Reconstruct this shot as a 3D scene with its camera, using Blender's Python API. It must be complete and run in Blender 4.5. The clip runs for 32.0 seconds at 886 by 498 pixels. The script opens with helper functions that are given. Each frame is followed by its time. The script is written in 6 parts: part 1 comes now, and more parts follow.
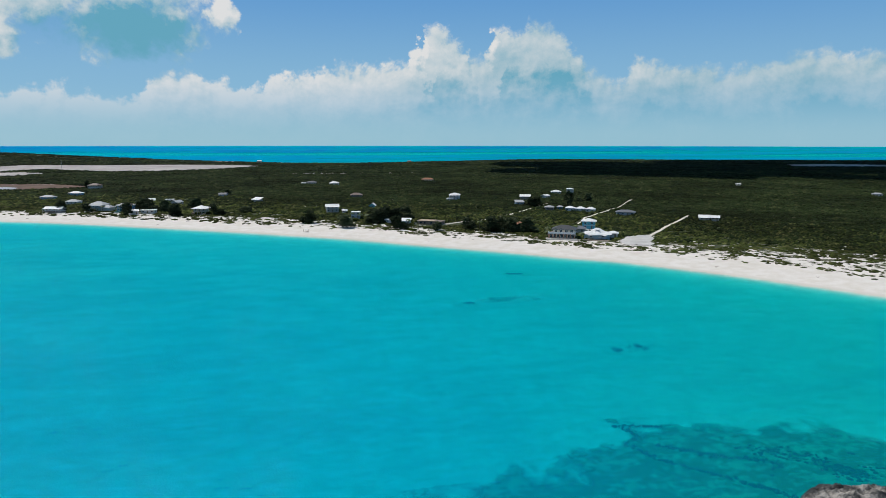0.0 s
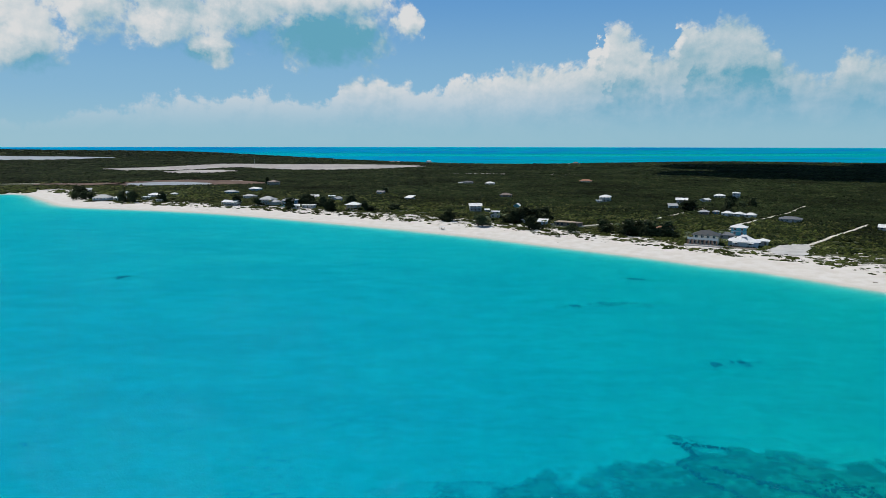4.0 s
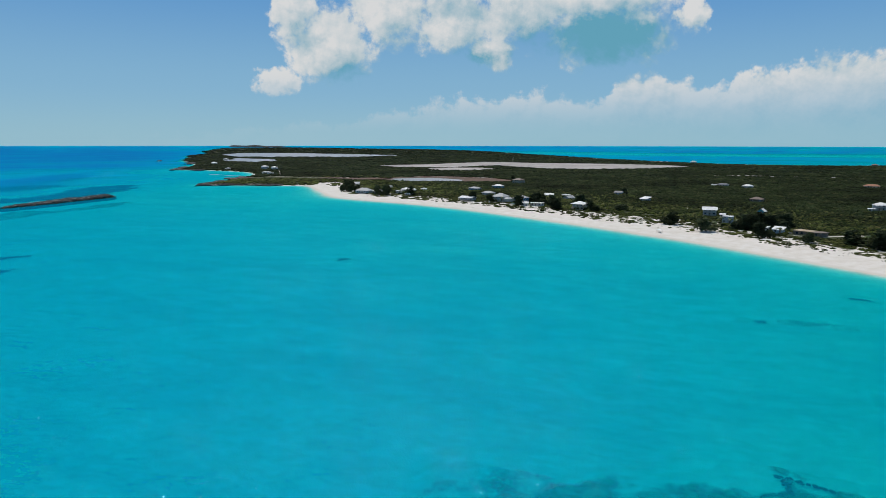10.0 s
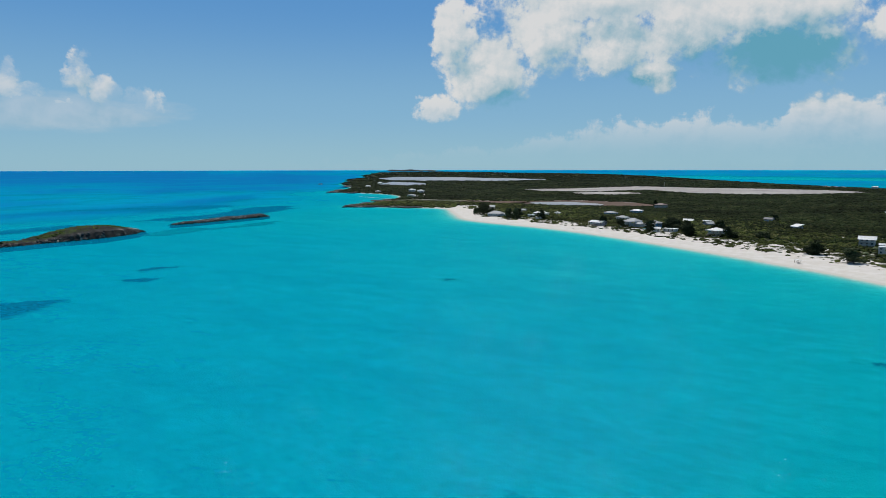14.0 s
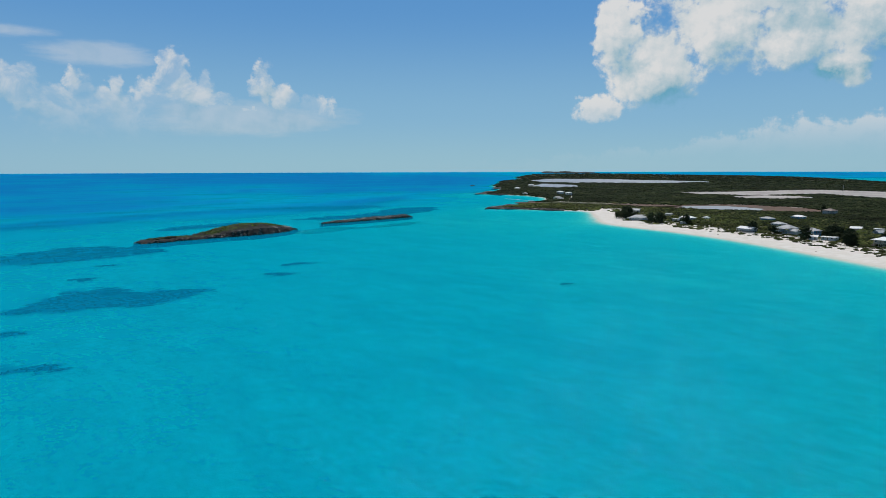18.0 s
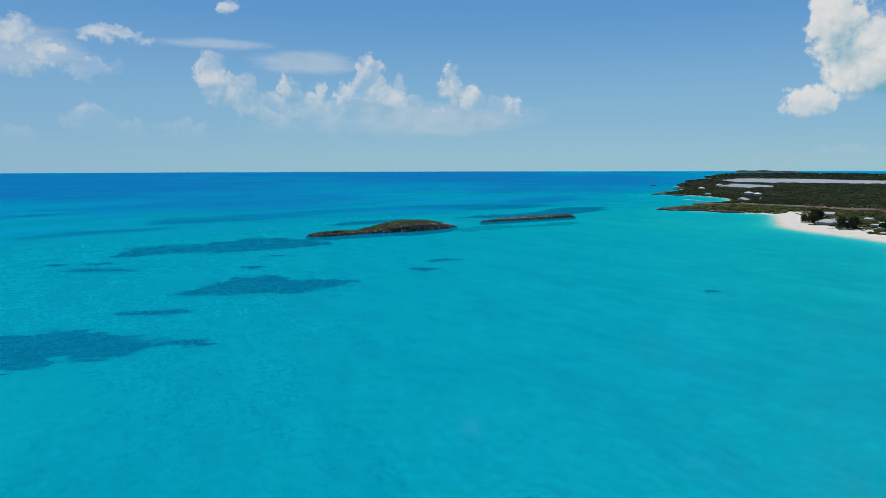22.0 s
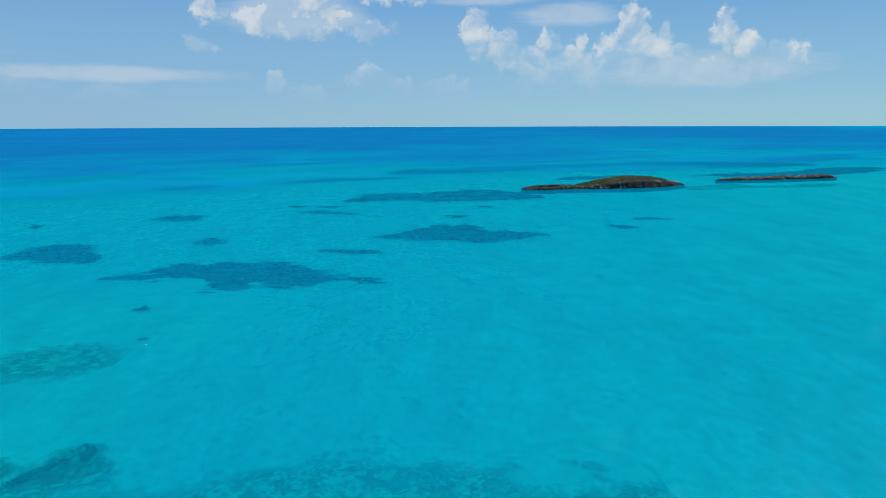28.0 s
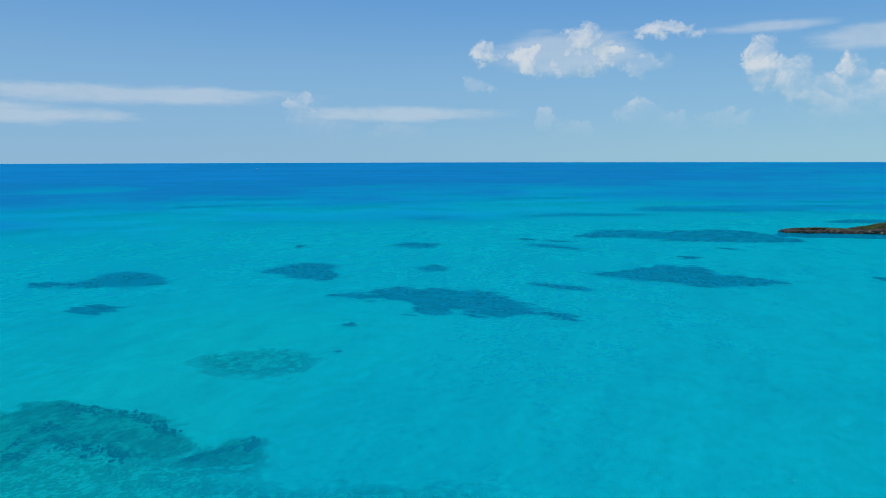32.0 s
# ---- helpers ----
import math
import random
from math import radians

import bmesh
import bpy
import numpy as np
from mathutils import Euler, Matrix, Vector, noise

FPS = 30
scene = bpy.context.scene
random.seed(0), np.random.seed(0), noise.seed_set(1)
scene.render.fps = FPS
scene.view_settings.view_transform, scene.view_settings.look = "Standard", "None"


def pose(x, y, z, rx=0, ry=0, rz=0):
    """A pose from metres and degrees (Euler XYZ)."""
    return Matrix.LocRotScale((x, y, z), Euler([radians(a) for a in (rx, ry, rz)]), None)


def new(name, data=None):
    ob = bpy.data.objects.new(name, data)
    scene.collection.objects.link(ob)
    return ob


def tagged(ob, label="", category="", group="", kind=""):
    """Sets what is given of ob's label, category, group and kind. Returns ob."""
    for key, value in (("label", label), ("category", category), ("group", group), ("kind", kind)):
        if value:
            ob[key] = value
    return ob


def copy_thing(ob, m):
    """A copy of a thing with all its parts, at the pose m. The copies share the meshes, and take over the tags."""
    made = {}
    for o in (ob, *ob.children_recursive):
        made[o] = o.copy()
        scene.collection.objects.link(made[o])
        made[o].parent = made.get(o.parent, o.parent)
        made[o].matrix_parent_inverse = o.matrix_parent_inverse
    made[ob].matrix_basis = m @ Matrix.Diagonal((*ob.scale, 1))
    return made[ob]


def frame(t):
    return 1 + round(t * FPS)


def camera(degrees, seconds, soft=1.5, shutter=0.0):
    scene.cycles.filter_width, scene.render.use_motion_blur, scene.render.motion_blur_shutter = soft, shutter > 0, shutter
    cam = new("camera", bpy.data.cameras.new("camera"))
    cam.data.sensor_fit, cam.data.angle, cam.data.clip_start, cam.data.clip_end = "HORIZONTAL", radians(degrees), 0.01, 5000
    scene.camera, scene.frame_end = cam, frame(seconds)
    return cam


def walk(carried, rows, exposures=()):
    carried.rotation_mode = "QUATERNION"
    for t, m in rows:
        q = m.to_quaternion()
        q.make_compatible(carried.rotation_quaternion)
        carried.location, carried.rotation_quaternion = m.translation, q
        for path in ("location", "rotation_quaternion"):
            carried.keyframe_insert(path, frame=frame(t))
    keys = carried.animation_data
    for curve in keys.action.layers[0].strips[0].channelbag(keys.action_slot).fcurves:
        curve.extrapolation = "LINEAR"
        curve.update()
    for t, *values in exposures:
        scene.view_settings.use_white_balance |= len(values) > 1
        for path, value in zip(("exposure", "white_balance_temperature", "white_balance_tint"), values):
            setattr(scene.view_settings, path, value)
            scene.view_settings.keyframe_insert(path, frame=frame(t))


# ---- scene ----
cam = camera(66.18, 32.0, soft=0.7)
PATH = [
    (0.0, pose(-22.16, 2.84, 61.02, 81.101, -0.040, -12.712)),
    (0.5, pose(-19.02, 2.59, 60.80, 81.102, -0.075, -10.882)),
    (1.0, pose(-15.85, 2.42, 60.62, 81.116, -0.095, -9.064)),
    (1.5, pose(-12.66, 1.96, 60.42, 81.118, -0.094, -7.237)),
    (2.0, pose(-9.45, 1.25, 60.23, 81.129, -0.077, -5.397)),
    (2.5, pose(-6.23, 0.72, 60.11, 81.159, -0.055, -3.604)),
    (3.0, pose(-3.11, 0.39, 60.06, 81.132, -0.043, -1.785)),
    (3.5, pose(-0.00, -0.00, 60.00, 81.183, -0.051, 0.008)),
    (5.5, pose(12.16, -1.04, 59.90, 81.248, -0.081, 7.292)),
    (6.0, pose(15.26, -1.29, 59.98, 81.229, -0.084, 9.295)),
    (6.5, pose(18.19, -1.61, 60.10, 81.183, -0.093, 11.225)),
    (7.0, pose(21.05, -1.82, 60.22, 81.156, -0.093, 13.075)),
    (7.5, pose(24.01, -2.00, 60.31, 81.164, -0.091, 14.934)),
    (8.0, pose(27.16, -1.99, 60.36, 81.133, -0.087, 16.804)),
    (8.5, pose(30.17, -1.74, 60.35, 81.137, -0.070, 18.608)),
    (9.0, pose(33.11, -1.23, 60.29, 81.160, -0.055, 20.430)),
    (9.5, pose(36.20, -0.51, 60.22, 81.115, -0.052, 22.236)),
    (10.0, pose(39.35, 0.45, 60.10, 81.114, -0.054, 24.054)),
    (10.5, pose(42.48, 1.67, 59.90, 81.125, -0.046, 25.838)),
    (11.0, pose(45.60, 2.91, 59.65, 81.141, -0.034, 27.627)),
    (11.5, pose(48.70, 4.24, 59.39, 81.144, -0.025, 29.442)),
    (12.0, pose(51.68, 5.63, 59.19, 81.146, -0.011, 31.222)),
    (12.5, pose(54.37, 7.14, 59.09, 81.160, 0.014, 32.496)),
    (13.0, pose(56.68, 8.97, 59.11, 81.510, 0.036, 33.891)),
    (13.5, pose(59.21, 10.53, 59.14, 82.316, 0.052, 35.380)),
    (14.0, pose(61.91, 11.82, 59.21, 83.130, 0.063, 36.952)),
    (14.5, pose(64.40, 12.95, 59.33, 83.366, 0.080, 38.581)),
    (16.5, pose(73.99, 16.73, 59.98, 83.286, 0.133, 45.066)),
    (17.0, pose(76.16, 18.31, 60.09, 83.274, 0.150, 46.709)),
    (17.5, pose(78.23, 20.29, 60.17, 83.259, 0.153, 48.328)),
    (18.0, pose(80.30, 22.32, 60.21, 83.286, 0.139, 50.038)),
    (18.5, pose(82.47, 24.47, 60.25, 83.255, 0.135, 51.928)),
    (19.0, pose(84.68, 26.63, 60.30, 83.264, 0.130, 53.777)),
    (19.5, pose(86.80, 28.86, 60.37, 83.257, 0.131, 55.738)),
    (20.0, pose(88.76, 31.38, 60.43, 83.239, 0.134, 57.899)),
    (20.5, pose(90.67, 34.09, 60.46, 83.251, 0.138, 59.873)),
    (21.0, pose(92.54, 36.70, 60.45, 83.248, 0.137, 61.825)),
    (21.5, pose(94.27, 39.26, 60.43, 83.236, 0.142, 63.738)),
    (22.0, pose(95.95, 41.77, 60.40, 83.228, 0.154, 65.302)),
    (22.5, pose(97.56, 44.35, 60.35, 83.225, 0.158, 66.889)),
    (23.0, pose(99.10, 46.95, 60.28, 83.217, 0.162, 68.423)),
    (23.5, pose(100.45, 49.61, 60.20, 83.219, 0.172, 69.917)),
    (24.0, pose(101.60, 52.30, 60.09, 83.223, 0.182, 71.293)),
    (24.5, pose(102.63, 54.88, 59.94, 82.303, 0.189, 72.671)),
    (25.0, pose(103.50, 57.46, 59.75, 80.973, 0.190, 74.092)),
    (25.5, pose(104.05, 60.22, 59.57, 79.692, 0.183, 75.572)),
    (27.5, pose(104.60, 71.09, 59.01, 79.562, 0.197, 83.746)),
    (28.0, pose(104.47, 74.01, 58.92, 79.559, 0.193, 86.368)),
    (28.5, pose(104.33, 77.07, 58.86, 79.573, 0.172, 89.116)),
    (29.0, pose(104.01, 80.11, 58.83, 79.550, 0.158, 91.859)),
    (29.5, pose(103.77, 83.12, 58.79, 79.983, 0.166, 94.541)),
    (30.0, pose(103.65, 86.08, 58.74, 80.808, 0.173, 97.270)),
    (30.5, pose(103.37, 89.08, 58.71, 81.648, 0.174, 100.042)),
    (31.0, pose(102.79, 91.95, 58.71, 82.440, 0.167, 102.787)),
    (31.5, pose(101.89, 94.72, 58.71, 82.475, 0.149, 105.423)),
    (32.0, pose(100.76, 97.33, 58.73, 82.497, 0.124, 108.201)),
]
walk(cam, PATH, [(0.0, 0.0), (5.0, -0.06), (12.0, -0.10), (18.0, -0.08), (24.0, -0.02), (28.0, 0.07), (32.0, 0.08)])

# ---- light ----
SUN_AZ, SUN_EL = 45.0, 62.0          # degrees left of +y, and above the horizon
sun = new("sun", bpy.data.lights.new("sun", "SUN"))
sun.data.energy, sun.data.angle, sun.data.color = 3.8, radians(0.53), (1.0, 0.96, 0.9)
sun_way = Vector((-math.sin(radians(SUN_AZ)) * math.cos(radians(SUN_EL)), math.cos(radians(SUN_AZ)) * math.cos(radians(SUN_EL)), math.sin(radians(SUN_EL))))
sun.matrix_world = sun_way.to_track_quat("Z", "Y").to_matrix().to_4x4()


class Nodes:
    """A short way to write node trees."""

    def __init__(self, tree):
        self.tree = tree

    def add(self, kind, **given):
        n = self.tree.nodes.new(kind)
        for key, value in given.items():
            if key == "op":
                n.operation = value
            elif key == "data":
                n.data_type = value
            elif key == "blend":
                n.blend_type = value
        return n

    def feed(self, socket, value):
        if isinstance(value, bpy.types.NodeSocket):
            self.tree.links.new(value, socket)
        elif value is not None:
            if isinstance(value, (tuple, list)) and len(value) == 3 and len(socket.default_value) == 4:
                value = (*value, 1.0)
            socket.default_value = value

    def math(self, op, a, b=None, c=None, clamp=False):
        n = self.add("ShaderNodeMath", op=op)
        n.use_clamp = clamp
        for s, v in zip(n.inputs, (a, b, c)):
            self.feed(s, v)
        return n.outputs[0]

    def vmath(self, op, a, b=None, out=0):
        n = self.add("ShaderNodeVectorMath", op=op)
        self.feed(n.inputs[0], a)
        if b is not None:
            self.feed(n.inputs[1], b)
        return n.outputs[out]

    def ramp(self, value, lo, hi, a=0.0, b=1.0, smooth=True):
        n = self.add("ShaderNodeMapRange")
        n.interpolation_type = "SMOOTHSTEP" if smooth else "LINEAR"
        for s, v in zip(n.inputs, (value, lo, hi, a, b)):
            self.feed(s, v)
        return n.outputs[0]

    def mix(self, fac, a, b, blend="MIX"):
        n = self.add("ShaderNodeMix", data="RGBA", blend=blend)
        self.feed(n.inputs[0], fac)
        self.feed(n.inputs[6], a)
        self.feed(n.inputs[7], b)
        return n.outputs[2]

    def noise(self, where, scale, detail=3.0, rough=0.55, distort=0.0, out=0):
        n = self.add("ShaderNodeTexNoise")
        self.feed(n.inputs["Vector"], where)
        n.inputs["Scale"].default_value, n.inputs["Detail"].default_value = scale, detail
        n.inputs["Roughness"].default_value, n.inputs["Distortion"].default_value = rough, distort
        return n.outputs[out]

    def voronoi(self, where, scale, feature="F1", smooth=0.6):
        n = self.add("ShaderNodeTexVoronoi")
        n.feature = feature
        self.feed(n.inputs["Vector"], where)
        n.inputs["Scale"].default_value = scale
        if feature == "SMOOTH_F1":
            n.inputs["Smoothness"].default_value = smooth
        return n.outputs[0]


# The tops of the cloud banks: bearing (degrees left of +y) and height above the horizon in degrees.
BANK = [(48, 0.2), (40, 1.0), (33, 1.6), (27.1, 2.7), (24.3, 3.2), (22.5, 3.4), (19.7, 3.2), (16.0, 4.3), (14.8, 3.6), (12.3, 3.1), (10.5, 4.0), (9.2, 5.1), (7.2, 5.2), (3.8, 4.2), (0.2, 5.2), (-1.8, 5.7), (-4.3, 6.1),
        (-7.9, 6.2), (-10.4, 6.7), (-10.9, 9.0), (-12.5, 9.3), (-14.7, 7.6), (-14.9, 6.8), (-16.5, 6.9), (-16.7, 9.2), (-17.3, 9.6), (-18.5, 8.6), (-19.8, 9.4), (-22.1, 8.9), (-23.7, 7.0), (-24.4, 5.9), (-26.6, 4.8),
        (-28.3, 6.5), (-30.4, 6.0), (-31.7, 6.2), (-34.9, 5.4), (-36.9, 5.9), (-39.1, 6.3), (-41.6, 6.8), (-43.0, 6.0), (-46, 6.4), (-56, 5.0)]
TURRETS = [(83.6, 7.0, 1.5, 2.2), (81.6, 6.0, 1.8, 2.0), (79.6, 4.8, 2.0, 1.8), (77.9, 6.0, 1.2, 1.7), (76.2, 4.6, 2.8, 1.8), (75.3, 6.0, 0.9, 1.2), (72.8, 5.2, 2.2, 2.0), (71.2, 7.2, 1.5, 2.4), (70.0, 5.4, 2.4, 2.4), (68.2, 4.8, 2.0, 1.7),
           (64.6, 6.6, 1.3, 2.1), (62.9, 5.4, 1.5, 1.7), (60.3, 4.8, 1.8, 1.4), (65.5, 3.8, 2.6, 1.2), (75, 3.4, 9.0, 1.6), (92.2, 3.4, 2.2, 1.7), (89.8, 2.8, 2.0, 1.2), (86, 2.9, 2.4, 1.2), (99.8, 2.9, 1.1, 1.4), (97.6, 2.2, 2.4, 0.9),
           (119.8, 3.6, 1.5, 1.9), (117.3, 2.7, 2.6, 1.2), (112, 2.2, 3, 0.9)]
# Single clouds: bearing, height, half width and half height.
HEAP = [(18.0, 10.4, 4.6, 3.2), (19.5, 7.0, 1.8, 1.6), (33.2, 7.6, 4.6, 3.6), (37.2, 4.8, 2.2, 1.3), (36.0, 10.6, 2.3, 3.6), (28.6, 10.6, 4.0, 3.6), (23.0, 9.8, 4.4, 3.4), (20.8, 7.2, 1.8, 1.3), (13, 11.2, 10, 2.4), (11.2, 8.6, 7.0, 3.2), (4.8, 9.6, 1.6, 1.9), (24, 12.8, 11, 2.2)]
# The shaded undersides of the largest cloud.
UNDERSIDE = [(10.7, 8.0, 6.6, 3.0), (15.5, 7.2, 3.4, 1.8), (31.0, 4.8, 3.2, 1.3), (22.6, 6.4, 3.0, 1.3)]
DRIFT = [(104.6, 8.4, 1.7, 1.1), (101, 8.0, 2.6, 1.2), (97.6, 7.8, 5.2, 1.5), (92, 7.3, 2.6, 1.1), (96.5, 9.4, 2.6, 1.2), (90.5, 9.8, 3.4, 0.8), (105.4, 6.0, 1.8, 0.8), (82.5, 12.2, 1.0, 0.9), (-12, 12.2, 2.2, 0.8)]
SHEETS = [(133, 4.9, 16, 0.85), (112, 3.7, 10, 0.75), (140, 3.2, 10, 0.7), (76.4, 8.4, 4.6, 1.2), (83, 9.6, 5, 0.5), (98, 8.4, 7, 2.0), (66, 4.0, 9, 1.6), (148, 3.6, 12, 1.0)]

world = bpy.data.worlds.new("sky")
scene.world = world
world.use_nodes = True
world.node_tree.nodes.clear()


def cloud_group(name, ellipses):
    """A node group: how deep a point (bearing, height) lies in the nearest of these ellipses, 1 in the middle, 0 on the edge."""
    tree = bpy.data.node_groups.new(name, "ShaderNodeTree")
    tree.interface.new_socket("Point", in_out="INPUT", socket_type="NodeSocketVector")
    tree.interface.new_socket("Depth", in_out="OUTPUT", socket_type="NodeSocketFloat")
    g = Nodes(tree)
    point = g.add("NodeGroupInput").outputs[0]
    best = None
    for az, el, wide, high in ellipses:
        d = g.vmath("MULTIPLY", g.vmath("SUBTRACT", point, (az, el, 0)), (1 / wide, 1 / high, 0))
        d = g.math("SUBTRACT", 1.0, g.vmath("LENGTH", d, out=1))
        d = g.math("MULTIPLY", d, min(1.15, 0.55 + high / 4.0))
        best = d if best is None else g.math("SMOOTH_MAX", best, d, 0.12)
    g.feed(g.add("NodeGroupOutput").inputs[0], best)
    return tree


def build_sky():
    w = Nodes(world.node_tree)
    out = w.add("ShaderNodeOutputWorld")
    way = w.add("ShaderNodeTexCoord").outputs["Generated"]
    xyz = w.add("ShaderNodeSeparateXYZ")
    w.feed(xyz.inputs[0], way)
    az = w.math("MULTIPLY", w.math("ARCTAN2", w.math("MULTIPLY", xyz.outputs[0], -1.0), xyz.outputs[1]), 180 / math.pi)
    el = w.math("MULTIPLY", w.math("ARCSINE", xyz.outputs[2]), 180 / math.pi)
    point = w.add("ShaderNodeCombineXYZ")
    w.feed(point.inputs[0], az)
    w.feed(point.inputs[1], el)
    point = point.outputs[0]

    sky = w.add("ShaderNodeTexSky")
    sky.sky_type, sky.sun_disc = "NISHITA", False
    sky.sun_elevation, sky.sun_rotation = radians(SUN_EL), radians(-SUN_AZ)
    sky.altitude, sky.air_density, sky.dust_density, sky.ozone_density = 0, 1.0, 0.2, 3.0

    def top_line(points, lo, hi):
        """The height of a bank's top at each bearing."""
        n = w.add("ShaderNodeFloatCurve")
        c = n.mapping.curves[0]
        pts = sorted(((a - lo) / (hi - lo), h / 12.0) for a, h in points)
        c.points[0].location, c.points[1].location = pts[0], pts[-1]
        for p in pts[1:-1]:
            c.points.new(*p)
        for p in c.points:
            p.handle_type = "VECTOR"
        n.mapping.update()
        return n

    heap, drift, turrets = cloud_group("cloud_heap", HEAP), cloud_group("cloud_drift", DRIFT), cloud_group("cloud_turrets", TURRETS)

    def curve_node(points, lo, hi, bearing):
        n = top_line(points, lo, hi)
        w.feed(n.inputs["Value"], w.math("DIVIDE", w.math("SUBTRACT", bearing, lo), hi - lo, clamp=True))
        return w.math("MULTIPLY", n.outputs[0], 12.0)

    def depth(at):
        """How deep a point lies inside the clouds, below 0 outside."""
        drift_by = w.vmath("MULTIPLY", w.vmath("SUBTRACT", w.noise(at, 0.75, 3.0, 0.55, out=1), (0.5, 0.5, 0.5)), (2.6, 1.9, 0.0))
        moved = w.vmath("ADD", at, drift_by)
        part_of = w.add("ShaderNodeSeparateXYZ")
        w.feed(part_of.inputs[0], moved)
        warp = w.noise(at, 0.42, 5.0, 0.62)
        swirl = w.vmath("ADD", at, w.vmath("MULTIPLY", w.noise(at, 1.3, 3.0, out=1), (0.7, 0.7, 0.0)))
        puff = w.math("ADD", w.math("MULTIPLY", w.voronoi(swirl, 0.62, "SMOOTH_F1", 0.5), 0.62), w.math("MULTIPLY", w.voronoi(swirl, 1.7, "SMOOTH_F1", 0.45), 0.38))
        fine = w.noise(at, 3.4, 5.0, 0.65)
        rough = w.math("MULTIPLY", w.math("SUBTRACT", warp, 0.5), 0.55)
        rough = w.math("ADD", rough, w.math("MULTIPLY", w.math("SUBTRACT", 0.40, puff), 0.5))
        rough = w.math("ADD", rough, w.math("MULTIPLY", w.math("SUBTRACT", fine, 0.5), 0.34))
        top = curve_node(BANK, -56, 48, part_of.outputs[0])
        best = w.math("MINIMUM", w.math("DIVIDE", w.math("SUBTRACT", w.math("ADD", top, 0.45), part_of.outputs[1]), 2.4), 0.8)
        for tree in (heap, drift, turrets):
            n = w.add("ShaderNodeGroup")
            n.node_tree = tree
            w.feed(n.inputs[0], moved)
            best = w.math("MAXIMUM", best, n.outputs[0])
        return w.math("ADD", best, rough)

    here = depth(point)
    near = depth(w.vmath("ADD", point, (0.3, 0.5, 0.0)))
    far = depth(w.vmath("ADD", point, (0.9, 2.4, 0.0)))
    lit = w.math("ADD", w.ramp(az, -30.0, 4.0, 0.34, 0.84), w.math("MULTIPLY", w.math("SUBTRACT", here, near), 0.55))
    lit = w.math("ADD", lit, w.math("MULTIPLY", w.math("SUBTRACT", w.noise(point, 0.24, 2.0), 0.5), 0.9))
    gloom = w.add("ShaderNodeGroup")
    gloom.node_tree = cloud_group("cloud_underside", UNDERSIDE)
    w.feed(gloom.inputs[0], w.vmath("ADD", point, w.vmath("MULTIPLY", w.vmath("SUBTRACT", w.noise(point, 0.5, 4.0, out=1), (0.5, 0.5, 0.5)), (3.0, 2.4, 0.0))))
    lit = w.math("SUBTRACT", lit, w.ramp(w.math("ADD", gloom.outputs[0], w.math("SUBTRACT", w.noise(point, 0.9, 4.0), 0.5)), -0.3, 0.85, 0.0, 0.8))
    lit = w.math("SUBTRACT", lit, w.ramp(far, 0.25, 1.1, 0.0, 0.5), clamp=True)
    # bright edges stand out sharply, shaded bases melt into the air
    cover = w.ramp(here, 0.0, w.math("ADD", 0.3, w.math("MULTIPLY", w.math("SUBTRACT", 1.0, lit), 0.4)))
    torn = w.ramp(w.noise(w.vmath("MULTIPLY", point, (1.0, 1.3, 0.0)), 0.30, 6.0, 0.62, 0.5), 0.39, 0.62, 0.25, 1.0)
    torn = w.math("MULTIPLY", torn, w.ramp(el, 1.5, 7.5, 0.3, 1.0))
    cover = w.math("MULTIPLY", cover, w.math("MAXIMUM", torn, w.ramp(az, 40.0, 58.0, 1.0, 0.0)))
    tint = w.mix(lit, (0.15, 0.45, 0.60), (0.90, 0.90, 0.89))
    # low clouds sink into the haze
    cover = w.math("MULTIPLY", cover, w.math("MULTIPLY", w.ramp(el, 0.6, 6.0, 0.04, 0.95), w.ramp(az, 45.0, 85.0, 1.0, 0.72)))
    n = w.add("ShaderNodeGroup")
    n.node_tree = cloud_group("cloud_sheets", SHEETS)
    w.feed(n.inputs[0], point)
    veil = w.noise(w.vmath("MULTIPLY", point, (0.2, 0.9, 0.0)), 1.0, 6.0, 0.62)
    veil = w.ramp(w.math("ADD", n.outputs[0], w.math("MULTIPLY", w.math("SUBTRACT", veil, 0.5), 1.0)), -0.05, 0.5, 0.0, 0.42)
    air = w.mix(w.ramp(el, 0.0, 4.5), (0.30, 0.54, 0.67), (0.24, 0.48, 0.69))
    air = w.mix(w.ramp(el, 3.0, 14.0), air, (0.105, 0.315, 0.65))
    west = w.ramp(az, 60.0, 135.0, 0.0, 0.55)
    air = w.mix(w.math("MULTIPLY", west, w.ramp(el, 0.0, 14.0, 1.0, 0.3)), air, (0.21, 0.39, 0.66))
    one = w.add("ShaderNodeBackground")
    w.feed(one.inputs[0], sky.outputs[0])
    one.inputs[1].default_value = 0.055
    hazy = w.add("ShaderNodeBackground")
    w.feed(hazy.inputs[0], air)
    hazy.inputs[1].default_value = 1.0
    clear = w.add("ShaderNodeMixShader")
    w.feed(clear.inputs[0], w.ramp(el, 10.0, 40.0, 0.9, 0.1))
    w.feed(clear.inputs[1], one.outputs[0])
    w.feed(clear.inputs[2], hazy.outputs[0])
    two = w.add("ShaderNodeBackground")
    w.feed(two.inputs[0], w.mix(w.math("MULTIPLY", w.math("GREATER_THAN", veil, cover), 0.5), tint, (0.62, 0.72, 0.82)))
    two.inputs[1].default_value = 0.83
    mixed = w.add("ShaderNodeMixShader")
    w.feed(mixed.inputs[0], w.math("MAXIMUM", cover, veil))
